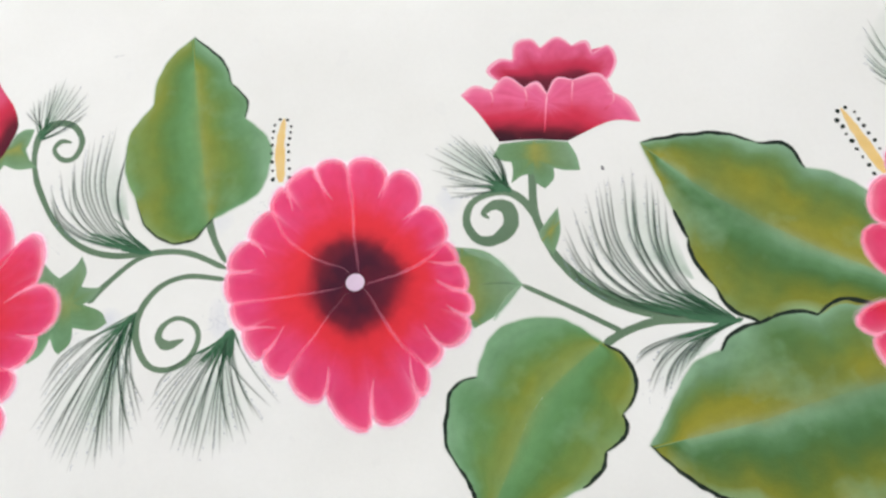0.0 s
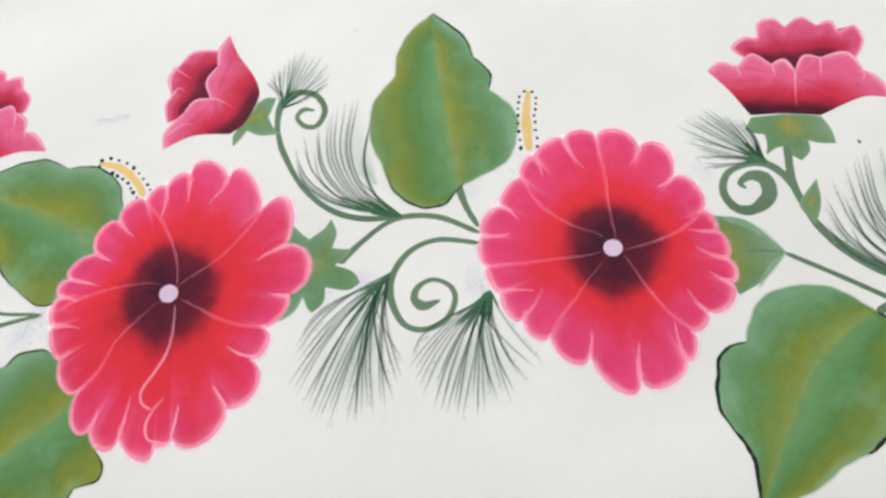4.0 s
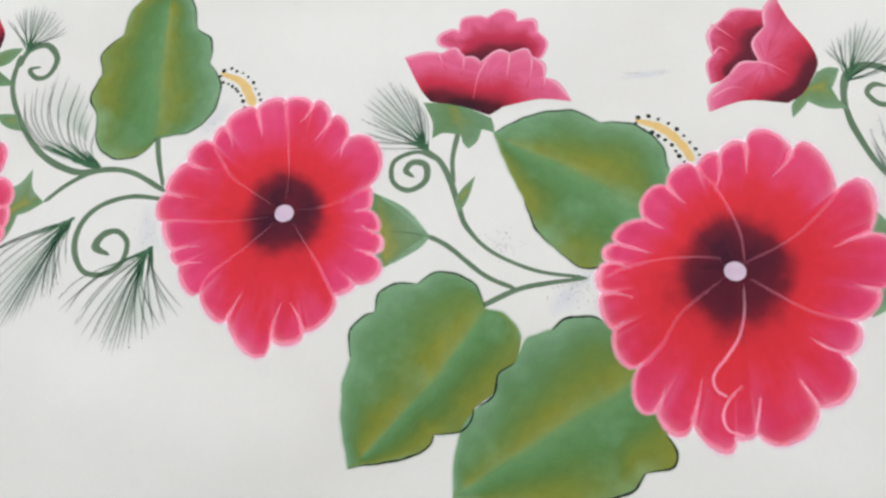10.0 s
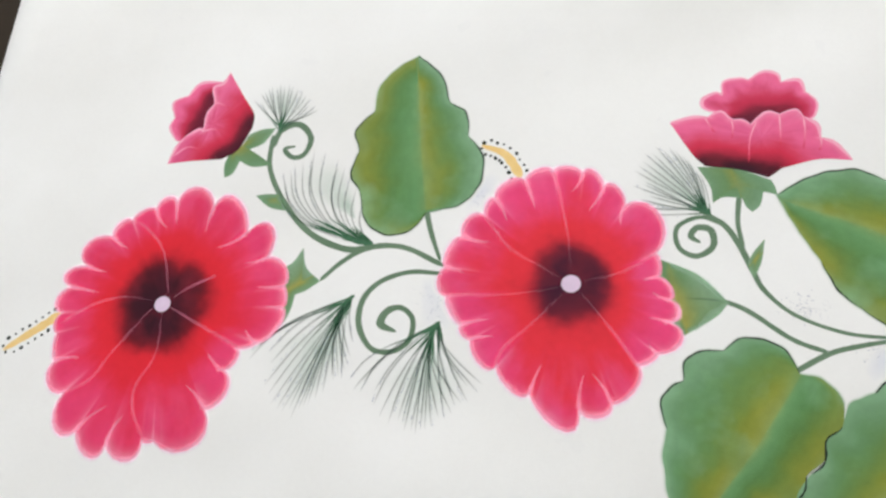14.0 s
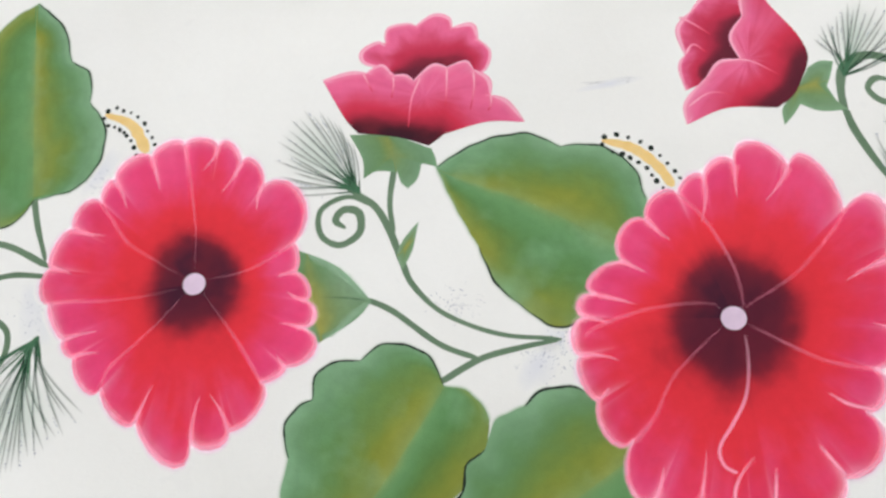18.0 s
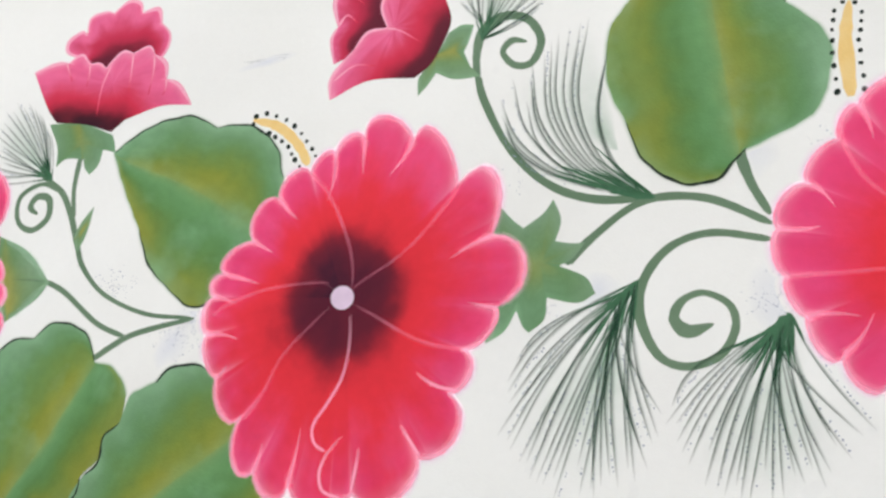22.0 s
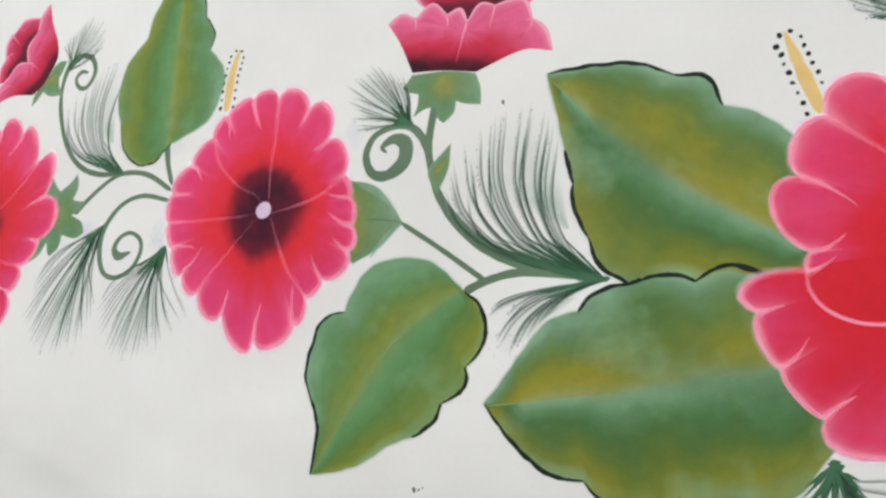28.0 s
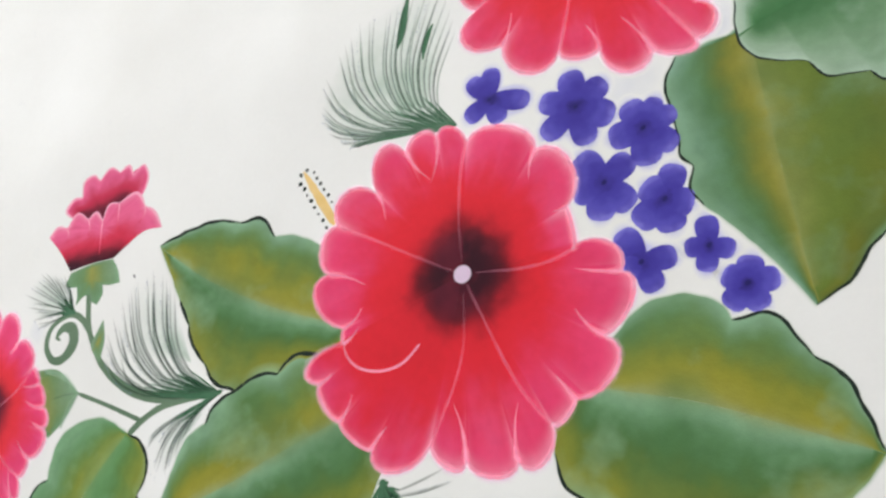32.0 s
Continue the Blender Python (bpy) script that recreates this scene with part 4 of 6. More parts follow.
VIOLET_8 = ((620.5, -74.1), [(64, 10.7), (-9, 11.5), (-81, 11.5), (-145, 11.8), (137, 9.9)])
SPECKS = [(304.5, -121.6), (332.4, 40), (178, 192)]
MARKS = [(-42.2, 102.5), (-30.1, 102.2), (95.9, 137.9), (-41.2, 102.1), (-28.7, 103.2), (-100.8, 12)]
DUST = [(150.4, -9.7), (172.1, 41.3), (79.3, -11.2), (70.6, 40), (-65.7, -4.5), (-72.7, -9.8), (-102.7, 13), (-275.1, 20.4), (-100.8, 12), (-255, 77.9), (-65.4, -10.5), (343.9, -65.8), (149.6, -8.4)]
THROAT_K = ([(88.7, 225.2), (92.1, 236.5), (96.8, 242.3)], (1, 2, 3))
BASE_K = ([(116.5, 217.7), (114.1, 226.9), (108.5, 236.9)], (2, 3, 4))
FAR_BUD = (-332.4, 30)
SMEARS = [(-61.8, -2.1, 14, 9, 0.2), (-72.5, -13.3, 12, 7, 0.9), (-275.8, 20.5, 9, 16, 0.2), (-252.5, 81.8, 7, 14, -0.6), (150.3, -11.6, 10, 14, 0.1), (258.2, 32.8, 7, 10, 0), (605.3, 22.7, 16, 11, 0.3), (-35.2, 101.3, 15, 2.5, 0.1), (645.2, 32.2, 12, 12, 0), (93.5, -3.4, 9, 7, 0), (147, 41.1, 8, 12, 0.3)]


# ---- building ----
MM = 0.001
SHEET_Z = 0.55  # height of the bed top above the room's floor


def lie(x, y):
    """Height of the sheet's soft unevenness, in metres."""
    a = 0.0007 * math.sin(9.0 * x + 4.0 * y + 0.6) + 0.0005 * math.sin(-6.0 * x + 14.0 * y + 2.0)
    b = 0.00035 * math.sin(31.0 * x + 11.0 * y + 1.0) * math.sin(8.0 * y - 3.0 * x) + 0.00025 * math.sin(47.0 * y - 21.0 * x)
    for px, py, turn, width, height in CREASES:
        d = (x - px) * -math.sin(turn) + (y - py) * math.cos(turn)
        along = (x - px) * math.cos(turn) + (y - py) * math.sin(turn)
        b += height * math.exp(-(d / width) ** 2 - (along / 0.16) ** 2)
    return a + b


# soft creases of the sheet: middle, direction, half width, height
CREASES = [(0.20, -0.10, -0.12, 0.024, 0.0008), (0.36, -0.13, 0.25, 0.022, -0.0006), (0.05, -0.12, 0.10, 0.026, 0.0007), (-0.30, -0.06, -0.30, 0.024, 0.0007),
           (-0.36, 0.20, 1.20, 0.024, 0.0008), (-0.10, 0.17, 0.20, 0.024, -0.0007), (0.30, 0.13, -0.10, 0.026, 0.0008), (0.46, 0.14, 1.10, 0.024, 0.0007), (-0.47, 0.17, 1.45, 0.024, -0.0008),
           (-0.28, 0.21, 1.42, 0.020, 0.0006), (-0.21, 0.20, 1.30, 0.022, -0.0006), (-0.13, -0.05, 0.42, 0.020, 0.0007), (-0.05, 0.20, 1.10, 0.024, 0.0006), (0.16, 0.17, 0.5, 0.026, 0.0007),
           (0.30, 0.22, 0.9, 0.024, -0.0007), (-0.38, -0.09, 0.2, 0.022, 0.0006), (0.12, -0.14, 0.6, 0.022, -0.0006), (0.22, -0.135, -0.25, 0.010, 0.0006), (0.26, -0.152, -0.2, 0.009, 0.0005), (0.20, -0.158, -0.35, 0.010, 0.0006)]


def spline(p, steps=6, closed=False):
    """A smooth line through a few points (Catmull-Rom)."""
    if len(p) == 2:
        return [tuple(p[0][k] + (p[1][k] - p[0][k]) * i / steps for k in range(len(p[0]))) for i in range(steps)] + [tuple(p[1])]
    ext = [tuple(2 * a - b for a, b in zip(p[0], p[1])), *p, tuple(2 * a - b for a, b in zip(p[-1], p[-2]))]
    out = []
    for i in range(1, len(ext) - 2):
        a, b, c, d = ext[i - 1:i + 3]
        for s in range(steps):
            t = s / steps
            out.append(tuple(0.5 * (2 * q + (r - o) * t + (2 * o - 5 * q + 4 * r - w) * t * t + (3 * q - o - 3 * r + w) * t ** 3) for o, q, r, w in zip(a, b, c, d)))
    return out + [tuple(p[-1])]


def outline(segs, steps=6):
    """A closed edge from smooth runs that meet at corners."""
    out, n = [], len(segs)
    for i, s in enumerate(segs):
        out += spline(list(s) + [segs[(i + 1) % n][0]], steps)[:-1]
    return out


def part(name, verts, faces, mat, parent, z=0.0, uvs=None, label="", at=None):
    """One mesh of paint lying on the sheet: verts in millimetres about the thing's middle."""
    cx, cy, cz = parent["spot"] if at is None else at
    me = bpy.data.meshes.new(name)
    co = []
    for q in verts:
        lift = q[2] if len(q) > 2 else 0.0
        co.append((q[0] * MM, q[1] * MM, lie(cx + q[0] * MM, cy + q[1] * MM) - cz + (0.25 + z + lift) * 0.055 * MM))
    me.from_pydata(co, [], faces)
    if uvs:
        layer = me.uv_layers.new(name="paint")
        for poly in me.polygons:
            for li in poly.loop_indices:
                layer.data[li].uv = uvs[me.loops[li].vertex_index]
    me.materials.append(mat)
    me.polygons.foreach_set("use_smooth", [True] * len(me.polygons))
    me.update()
    ob = new(name, me)
    ob.parent = parent
    ob["spot"] = (cx, cy, cz)
    if label:
        ob["label"] = label
    return ob


def thing(name, x, y, label, category, group=""):
    """An empty on the sheet that holds the parts of one painted thing; x, y in millimetres."""
    ob = new(name)
    ob.empty_display_size = 0.01
    cz = lie(x * MM, y * MM)
    ob.location = (x * MM, y * MM, cz)
    ob["spot"] = (x * MM, y * MM, cz)
    return tagged(ob, label, category, group)


def upward(verts, faces):
    """Turns every face so that it looks up."""
    out = []
    for f in faces:
        a = 0.0
        for i in range(len(f)):
            p, q = verts[f[i]], verts[f[(i + 1) % len(f)]]
            a += p[0] * q[1] - q[0] * p[1]
        out.append(f if a >= 0 else tuple(reversed(f)))
    return out


def ribbon(pts, widths, steps=6, lift=0.12, ragged=0.0):
    """A brush stroke: a smooth line with a varying width, slightly thicker along its middle."""
    p = spline([(*a, w) for a, w in zip(pts, widths)], steps)
    verts, faces, uvs = [], [], []
    for i, (x, y, w) in enumerate(p):
        a, b = p[max(i - 1, 0)], p[min(i + 1, len(p) - 1)]
        dx, dy = b[0] - a[0], b[1] - a[1]
        d = math.hypot(dx, dy) or 1.0
        h = max(w, 0.08) * 0.5
        end = min(i, len(p) - 1 - i)
        if end == 0:
            h *= 0.45
        h *= 1 + ragged * (random.random() - 0.5)
        nx, ny = -dy / d * h, dx / d * h
        t = i / (len(p) - 1)
        verts += [(x + nx, y + ny, 0.0), (x, y, lift), (x - nx, y - ny, 0.0)]
        uvs += [(t, 0.0), (t, 0.5), (t, 1.0)]
        if i:
            k = 3 * i
            faces += [(k - 3, k - 2, k + 1, k), (k - 2, k - 1, k + 2, k + 1)]
    return verts, upward(verts, faces), uvs


def stroke(name, pts, widths, mat, parent, z, label="", steps=6, ragged=0.0):
    cx, cy = parent["spot"][0] / MM, parent["spot"][1] / MM
    return part(name, *[ribbon([(x - cx, y - cy) for x, y in pts], widths, steps, 0.12, ragged)[i] for i in (0, 1)], mat, parent, z, None, label)


def blob(r, n=10, lift=0.25, squash=1.0, turn=0.0):
    """A small dab of paint with a domed middle."""
    verts, faces = [(0, 0, lift)], []
    for k in (0.6, 1.0):
        for i in range(n):
            a = 2 * math.pi * i / n
            x, y = r * k * math.cos(a), r * k * squash * math.sin(a)
            verts.append((x * math.cos(turn) - y * math.sin(turn), x * math.sin(turn) + y * math.cos(turn), lift * 0.75 if k < 1 else 0.0))
    for i in range(n):
        j = (i + 1) % n
        faces += [(0, 1 + i, 1 + j), (1 + i, 1 + n + i, 1 + n + j, 1 + j)]
    return verts, faces


def shifted(m, x, y):
    return [(v[0] + x, v[1] + y, *v[2:]) for v in m[0]], m[1]


def merged(meshes):
    verts, faces = [], []
    for v, f in meshes:
        o = len(verts)
        verts += v
        faces += [tuple(i + o for i in q) for q in f]
    return verts, faces


# ---- setting: room, bed, sheet ----
def box(name, lo, hi, mat, bevel=0.0):
    bm = bmesh.new()
    bmesh.ops.create_cube(bm, size=1.0)
    for v in bm.verts:
        v.co = [(a + b) / 2 + c * (b - a) for a, b, c in zip(lo, hi, v.co)]
    if bevel:
        bmesh.ops.bevel(bm, geom=bm.edges[:], offset=bevel, segments=4, affect="EDGES", profile=0.5)
    me = bpy.data.meshes.new(name)
    bm.to_mesh(me)
    bm.free()
    me.materials.append(mat)
    return new(name, me)


def holed_wall(name, fixed, a0, a1, holes, mat, along="x", thick=0.15):
    """A wall with one rectangular opening, built of four blocks that butt end to end."""
    (h0, h1, z0, z1) = holes
    f0, f1 = sorted((fixed, fixed + thick))
    bm = bmesh.new()
    for s0, s1, b0, b1 in ((a0, h0, -SHEET_Z, 2.0), (h1, a1, -SHEET_Z, 2.0), (h0, h1, -SHEET_Z, z0), (h0, h1, z1, 2.0)):
        g = bmesh.ops.create_cube(bm, size=1.0)["verts"]
        lo, hi = ((s0, f0, b0), (s1, f1, b1)) if along == "x" else ((f0, s0, b0), (f1, s1, b1))
        for v in g:
            v.co = [(p + q) / 2 + c * (q - p) for p, q, c in zip(lo, hi, v.co)]
    me = bpy.data.meshes.new(name)
    bm.to_mesh(me)
    bm.free()
    me.materials.append(mat)
    return tagged(new(name, me), "unseen plain plastered wall with an added window opening", "wall", kind="structure")


def room():
    # Plain unseen shell assumed around the bed.
    wall = plain_paint("wall_plaster", (0.62, 0.60, 0.55), (0.68, 0.66, 0.61), 3)
    dark = plain_paint("dark_floor", (0.022, 0.016, 0.012), (0.04, 0.03, 0.022), 12, 0.5)
    tagged(box("floor", (-2.6, -2.6, -SHEET_Z - 0.1), (3.1, 2.9, -SHEET_Z), dark), "dark brown stained floor under the bed", "floor", kind="structure")
    tagged(box("ceiling", (-2.6, -2.6, 2.0), (3.1, 2.9, 2.1), plain_paint("ceiling_paint", (0.76, 0.76, 0.74), (0.8, 0.8, 0.78), 3)), "plain white painted ceiling", "ceiling", kind="structure")
    # Openings added in unseen walls, behind the two added window lamps.
    holed_wall("wall_north", 2.75, -2.6, 3.1, (-1.15, 1.15, 0.45, 1.75), wall)
    holed_wall("wall_west", -2.6, -2.45, 2.75, (-0.75, 1.15, 0.45, 1.75), wall, "y")
    tagged(box("wall_south", (-2.6, -2.6, -SHEET_Z), (3.1, -2.45, 2.0), wall), "plain pale plastered wall", "wall", kind="structure")
    tagged(box("wall_east", (2.95, -2.45, -SHEET_Z), (3.1, 2.75, 2.0), wall), "plain pale plastered wall", "wall", kind="structure")


BED = (-0.545, 1.62, -0.62, 1.30)  # the bed top: x from, to, y from, to


def sheet():
    """The cotton sheet: flat over the bed, rounded over its edges, hanging a little with shallow folds."""
    x0, x1, y0, y1 = BED
    r, drop = 0.03, 0.30

    def line(a, b, step):
        n = round((b - a) / step)
        return [a + (b - a) * i / n for i in range(n + 1)]

    def around(v, lo, hi):
        """How far a sheet coordinate runs over the edge: place, fall, and which way out."""
        if v < lo:
            s, e, d = lo - v, lo, -1
        elif v > hi:
            s, e, d = v - hi, hi, 1
        else:
            return v, 0.0, 0, 0.0
        q = math.pi / 2 * r
        if s < q:
            return e + d * r * math.sin(s / r), r * (1 - math.cos(s / r)), d, 0.0
        return e + d * r, r + s - q, d, s - q
    ext = math.pi / 2 * r + drop
    xs = [x0 - ext, x0 - 0.25, x0 - 0.15, x0 - 0.08] + line(x0 - 0.048, x0, 0.006) + line(x0, 0.9, 0.004)[1:] + line(0.9, x1, 0.03)[1:] + line(x1, x1 + 0.048, 0.008)[1:] + [x1 + 0.12, x1 + 0.2, x1 + ext]
    ys = [y0 - ext, y0 - 0.2, y0 - 0.1] + line(y0 - 0.048, y0, 0.008) + line(y0, -0.25, 0.02)[1:] + line(-0.25, 0.42, 0.004)[1:] + line(0.42, y1, 0.02)[1:] + line(y1, y1 + 0.048, 0.008)[1:] + [y1 + 0.12, y1 + 0.2, y1 + ext]
    co, faces = [], []
    for y in ys:
        for x in xs:
            px, fx, dx, hx = around(x, x0, x1)
            py, fy, dy, hy = around(y, y0, y1)
            px += dx * 0.02 * hx / drop * math.sin(18 * y)
            py += dy * 0.02 * hy / drop * math.sin(18 * x)
            co.append((px, py, lie(x, y) - max(fx, fy) - 0.25 * min(fx, fy)))
    w = len(xs)
    for j in range(len(ys) - 1):
        for i in range(w - 1):
            k = j * w + i
            faces.append((k, k + 1, k + w + 1, k + w))
    me = bpy.data.meshes.new("bed_sheet")
    me.from_pydata(co, [], faces)
    me.materials.append(SHEET)
    me.polygons.foreach_set("use_smooth", [True] * len(me.polygons))
    tagged(new("bed_sheet", me), "white cotton sheet with a hand-painted flower border, spread on a bed", "bed sheet")
    bed = new("bed")
    bed.location = ((x0 + x1) / 2, (y0 + y1) / 2, -SHEET_Z)
    tagged(bed, "low bed with a dark wooden base under the white sheet", "bed")
    wood = plain_paint("dark_wood", (0.03, 0.018, 0.011), (0.06, 0.035, 0.02), 20, 0.5)
    cloth = plain_paint("mattress_cloth", (0.5, 0.48, 0.44), (0.56, 0.54, 0.5), 30)
    for nm, z0, z1, mat in (("base", 0.0, 0.33, wood), ("mattress", 0.33, SHEET_Z - 0.006, cloth)):
        ob = box(nm, (x0 - bed.location.x, y0 - bed.location.y, z0), (x1 - bed.location.x, y1 - bed.location.y, z1), mat, 0.025)
        ob.parent = bed


# ---- painted things ----
def lobed(lobes, steps=7):
    """Edge of a flower: (notch angle, notch radius, tip angle, tip radius) for each lobe; gives (x, y, place across the lobe) lobe by lobe."""
    n, out = len(lobes), []

    def xy(a, r):
        return r * math.cos(radians(a)), r * math.sin(radians(a))
    for i in range(n):
        p, t, q = xy(lobes[i][0], lobes[i][1] - 0.7), xy(lobes[i][2], lobes[i][3] + 0.3), xy(lobes[(i + 1) % n][0], lobes[(i + 1) % n][1] - 0.7)
        run = []
        for k in range(steps + 1):
            s = -math.cos(math.pi * k / steps)
            g = (1 - abs(s) ** 2.3) ** 0.62
            f = (s + 1) / 2
            run.append((p[0] + (q[0] - p[0]) * f + (t[0] - (p[0] + q[0]) / 2) * g, p[1] + (q[1] - p[1]) * f + (t[1] - (p[1] + q[1]) / 2) * g, f))
        out.append(run)
    return out


RINGS = [0.0, 0.1, 0.2, 0.28, 0.34, 0.4, 0.5, 0.6, 0.7, 0.78, 0.85, 0.9, 0.93, 0.96, 0.98, 1.0]


def flower(spec, veins, groups, heart, pearl, label, z, splay=1.0, stamen=None, widths=0.8, oval=0.12, mat=None, deep=None, edges=()):
    """A painted round flower: petals (each a run of lobes), pale veins, the dark heart in the petal paint, and a pearl dot."""
    (x, y), lobes = spec
    ob = thing("painted_flower", x, y, label, "painted flower", "large flowers of the border")
    runs = lobed(lobes)
    ends = groups[1:] + [groups[0] + len(lobes)]
    ring = [p for run in runs for p in run[:-1]]
    even = sorted((math.atan2(q, p), math.hypot(p, q)) for p, q, f in ring)
    wave = sum(r for a, r in even) / len(even)
    c2 = sum(r * math.cos(2 * a) for a, r in even) * 2 / len(even)
    s2 = sum(r * math.sin(2 * a) for a, r in even) * 2 / len(even)

    def calm(px, py):
        """The flower's edge without its lobes: an oval."""
        a = math.atan2(py, px)
        return wave + oval * (c2 * math.cos(2 * a) + s2 * math.sin(2 * a))
    for g, (a, b) in enumerate(zip(groups, ends)):
        cols = []
        for i in range(a, b):
            run = runs[i % len(lobes)]
            cols += run if i == b - 1 else run[:-1]
        verts, uvs, faces = [], [], []
        for px, py, f in cols:
            for k in RINGS:
                verts.append((px * k, py * k, 0.25 * math.sin(math.pi * min(1, k * 1.02)) * (0.4 + 0.6 * k)))
                mixed = min(1.0, max(0.0, (k - 0.4) / 0.45))
                kr = k * mixed + k * math.hypot(px, py) / calm(px, py) * (1 - mixed)
                kk = kr / heart * 0.31 if kr < heart else 0.31 + (kr - heart) / (1 - heart) * 0.69
                if deep is not None and kk > 0.42:
                    near = max(0.0, math.cos(math.atan2(py, px) - radians(deep))) ** 6
                    kk = 0.42 + 0.58 * min(1.0, (kk - 0.42) / 0.58) ** (1 + 1.1 * near)
                uvs.append((f, min(1.0, kk)))
        m = len(RINGS)
        for i in range(len(cols) - 1):
            for k in range(m - 1):
                q = i * m + k
                faces.append((q, q + 1, q + m + 1, q + m))
        part("petal", verts, upward(verts, faces), mat or PETAL, ob, z + 0.02 * (g % 2), uvs)
    rim = [p for run in runs for p in run[:-1]]
    verts, uvs, faces, m = [], [], [], 4
    for px, py, f in rim:
        d = math.hypot(px, py)
        for k, v in ((-0.6, 1.0), (0.3, 0.7), (1.0, 0.35), (2.6, 0.0)):
            verts.append((px * (1 + k / d), py * (1 + k / d)))
            uvs.append((0, v))
    for i in range(len(rim)):
        j = (i + 1) % len(rim)
        for k in range(m - 1):
            faces.append((i * m + k, i * m + k + 1, j * m + k + 1, j * m + k))
    part("edge_wash", verts, upward(verts, faces), WHITE_WASH, ob, 0.02, uvs, "thin whitish paint round the petals")
    for i, run in enumerate(runs):
        w0 = random.uniform(2.8, 5.0)
        line = [(p * (1 - 0.9 / math.hypot(p, q)), q * (1 - 0.9 / math.hypot(p, q))) for p, q, f in run]
        w = [w0 * (0.45 + 0.75 * math.sin(math.pi * (k + 0.5) / len(line)) * random.uniform(0.75, 1.1)) for k in range(len(line))]
        mesh = ribbon(line, w, 2, 0.04)
        part("rim", mesh[0], mesh[1], RIM, ob, z + 0.36, mesh[2], "pale pink rim line" if i == 0 else "")
    for i, run in enumerate(runs):
        (px, py, f), k = run[0], random.uniform(0.68, 0.82)
        d, side = math.hypot(px, py), random.uniform(-0.10, 0.10)
        if any(math.hypot(v[-1][0] - px, v[-1][1] - py) < 6 for v in veins) or any(math.hypot(q[-1][0] - px, q[-1][1] - py) < 8 for q in edges):
            continue
        if lobes[i][1] > 0.985 * lobes[i][3]:
            k += 0.08
        line = [(px * q - py * side * s, py * q + px * side * s) for q, s in ((k, 1.0), ((2 * k + 1) / 3, 0.45), ((k + 2) / 3, 0.12), (0.995, 0.0))]
        mesh = ribbon(line, [0.4, random.uniform(1.3, 2.1), random.uniform(2.5, 3.6), random.uniform(4.6, 6.4)], 4, 0.04)
        part("fold", mesh[0], mesh[1], FOLD, ob, z + 0.34, mesh[2], "pale line between two lobes" if i == 0 else "")
    for line in edges:
        mesh = ribbon(line, [0.8 + 1.0 * math.sin(math.pi * (0.25 + 0.5 * i / (len(line) - 1))) for i in range(len(line))], 6, 0.05, 0.08)
        part("petal_edge", mesh[0], mesh[1], EDGE, ob, z + 0.42, mesh[2], "pale pink edge of an overlapping petal")
    for v in veins:
        if math.hypot(v[-1][0] - v[0][0], v[-1][1] - v[0][1]) < 16:
            continue
        d, paint = math.hypot(*v[0]), FOLD
        if d < 0.5 * wave:
            paint = VEIN
            v = [(v[0][0] / d * pearl, v[0][1] / d * pearl)] + (v if d > pearl + 2 else v[1:])
        w = [widths * (1.5 + 2.1 * i / (len(v) - 1)) for i in range(len(v))]
        mesh = ribbon(v, w, 7, 0.06, 0.10)
        part("vein", mesh[0], mesh[1], paint, ob, z + 0.40, mesh[2], "pale pink brush line")
    part("pearl", *blob(pearl, 18, 0.5, 0.96), PEARL, ob, z + 0.56, None, "pale lilac dot")
    if stamen:
        pts, w = stamen
        st = stroke("stamen", pts, w, ORANGE, ob, 0.3, "ochre stamen stroke", 6, 0.3)
        line = spline(pts, 6)
        n = 0
        for side in (-1, 1):
            for i in range(0, 9):
                f = 0.02 + 0.93 * i / 8
                k = f * (len(line) - 1)
                a, b = line[int(k)], line[min(int(k) + 1, len(line) - 1)]
                t = k - int(k)
                dx, dy = b[0] - a[0], b[1] - a[1]
                d = math.hypot(dx, dy) or 1
                off = side * (max(w) * 0.5 + 1.9 + random.uniform(-0.35, 0.35)) * splay
                if i == 0:
                    off *= 0.45
                px = a[0] + dx * t - dy / d * off - x
                py = a[1] + dy * t + dx / d * off - y
                dab = blob(random.choice((0.75, 0.9, 1.05, 1.3)), 8, 0.2, random.uniform(0.75, 1.0), random.uniform(0, 3))
                part("anther", *shifted(dab, px, py), INK, st, 0.45, None, "tiny black dot" if n == 0 else "", ob["spot"])
                n += 1
    return ob


def nearest(line, x, y):
    best = (1e9, 0, 0, 0, 1)
    for i in range(len(line) - 1):
        (ax, ay), (bx, by) = line[i], line[i + 1]
        dx, dy = bx - ax, by - ay
        t = max(0.0, min(1.0, ((x - ax) * dx + (y - ay) * dy) / (dx * dx + dy * dy)))
        px, py = ax + dx * t, ay + dy * t
        d = math.hypot(x - px, y - py)
        if d < best[0]:
            side = 1 if dx * (y - ay) - dy * (x - ax) > 0 else -1
            best = (d, px, py, (i + t) / (len(line) - 1), side)
    return best


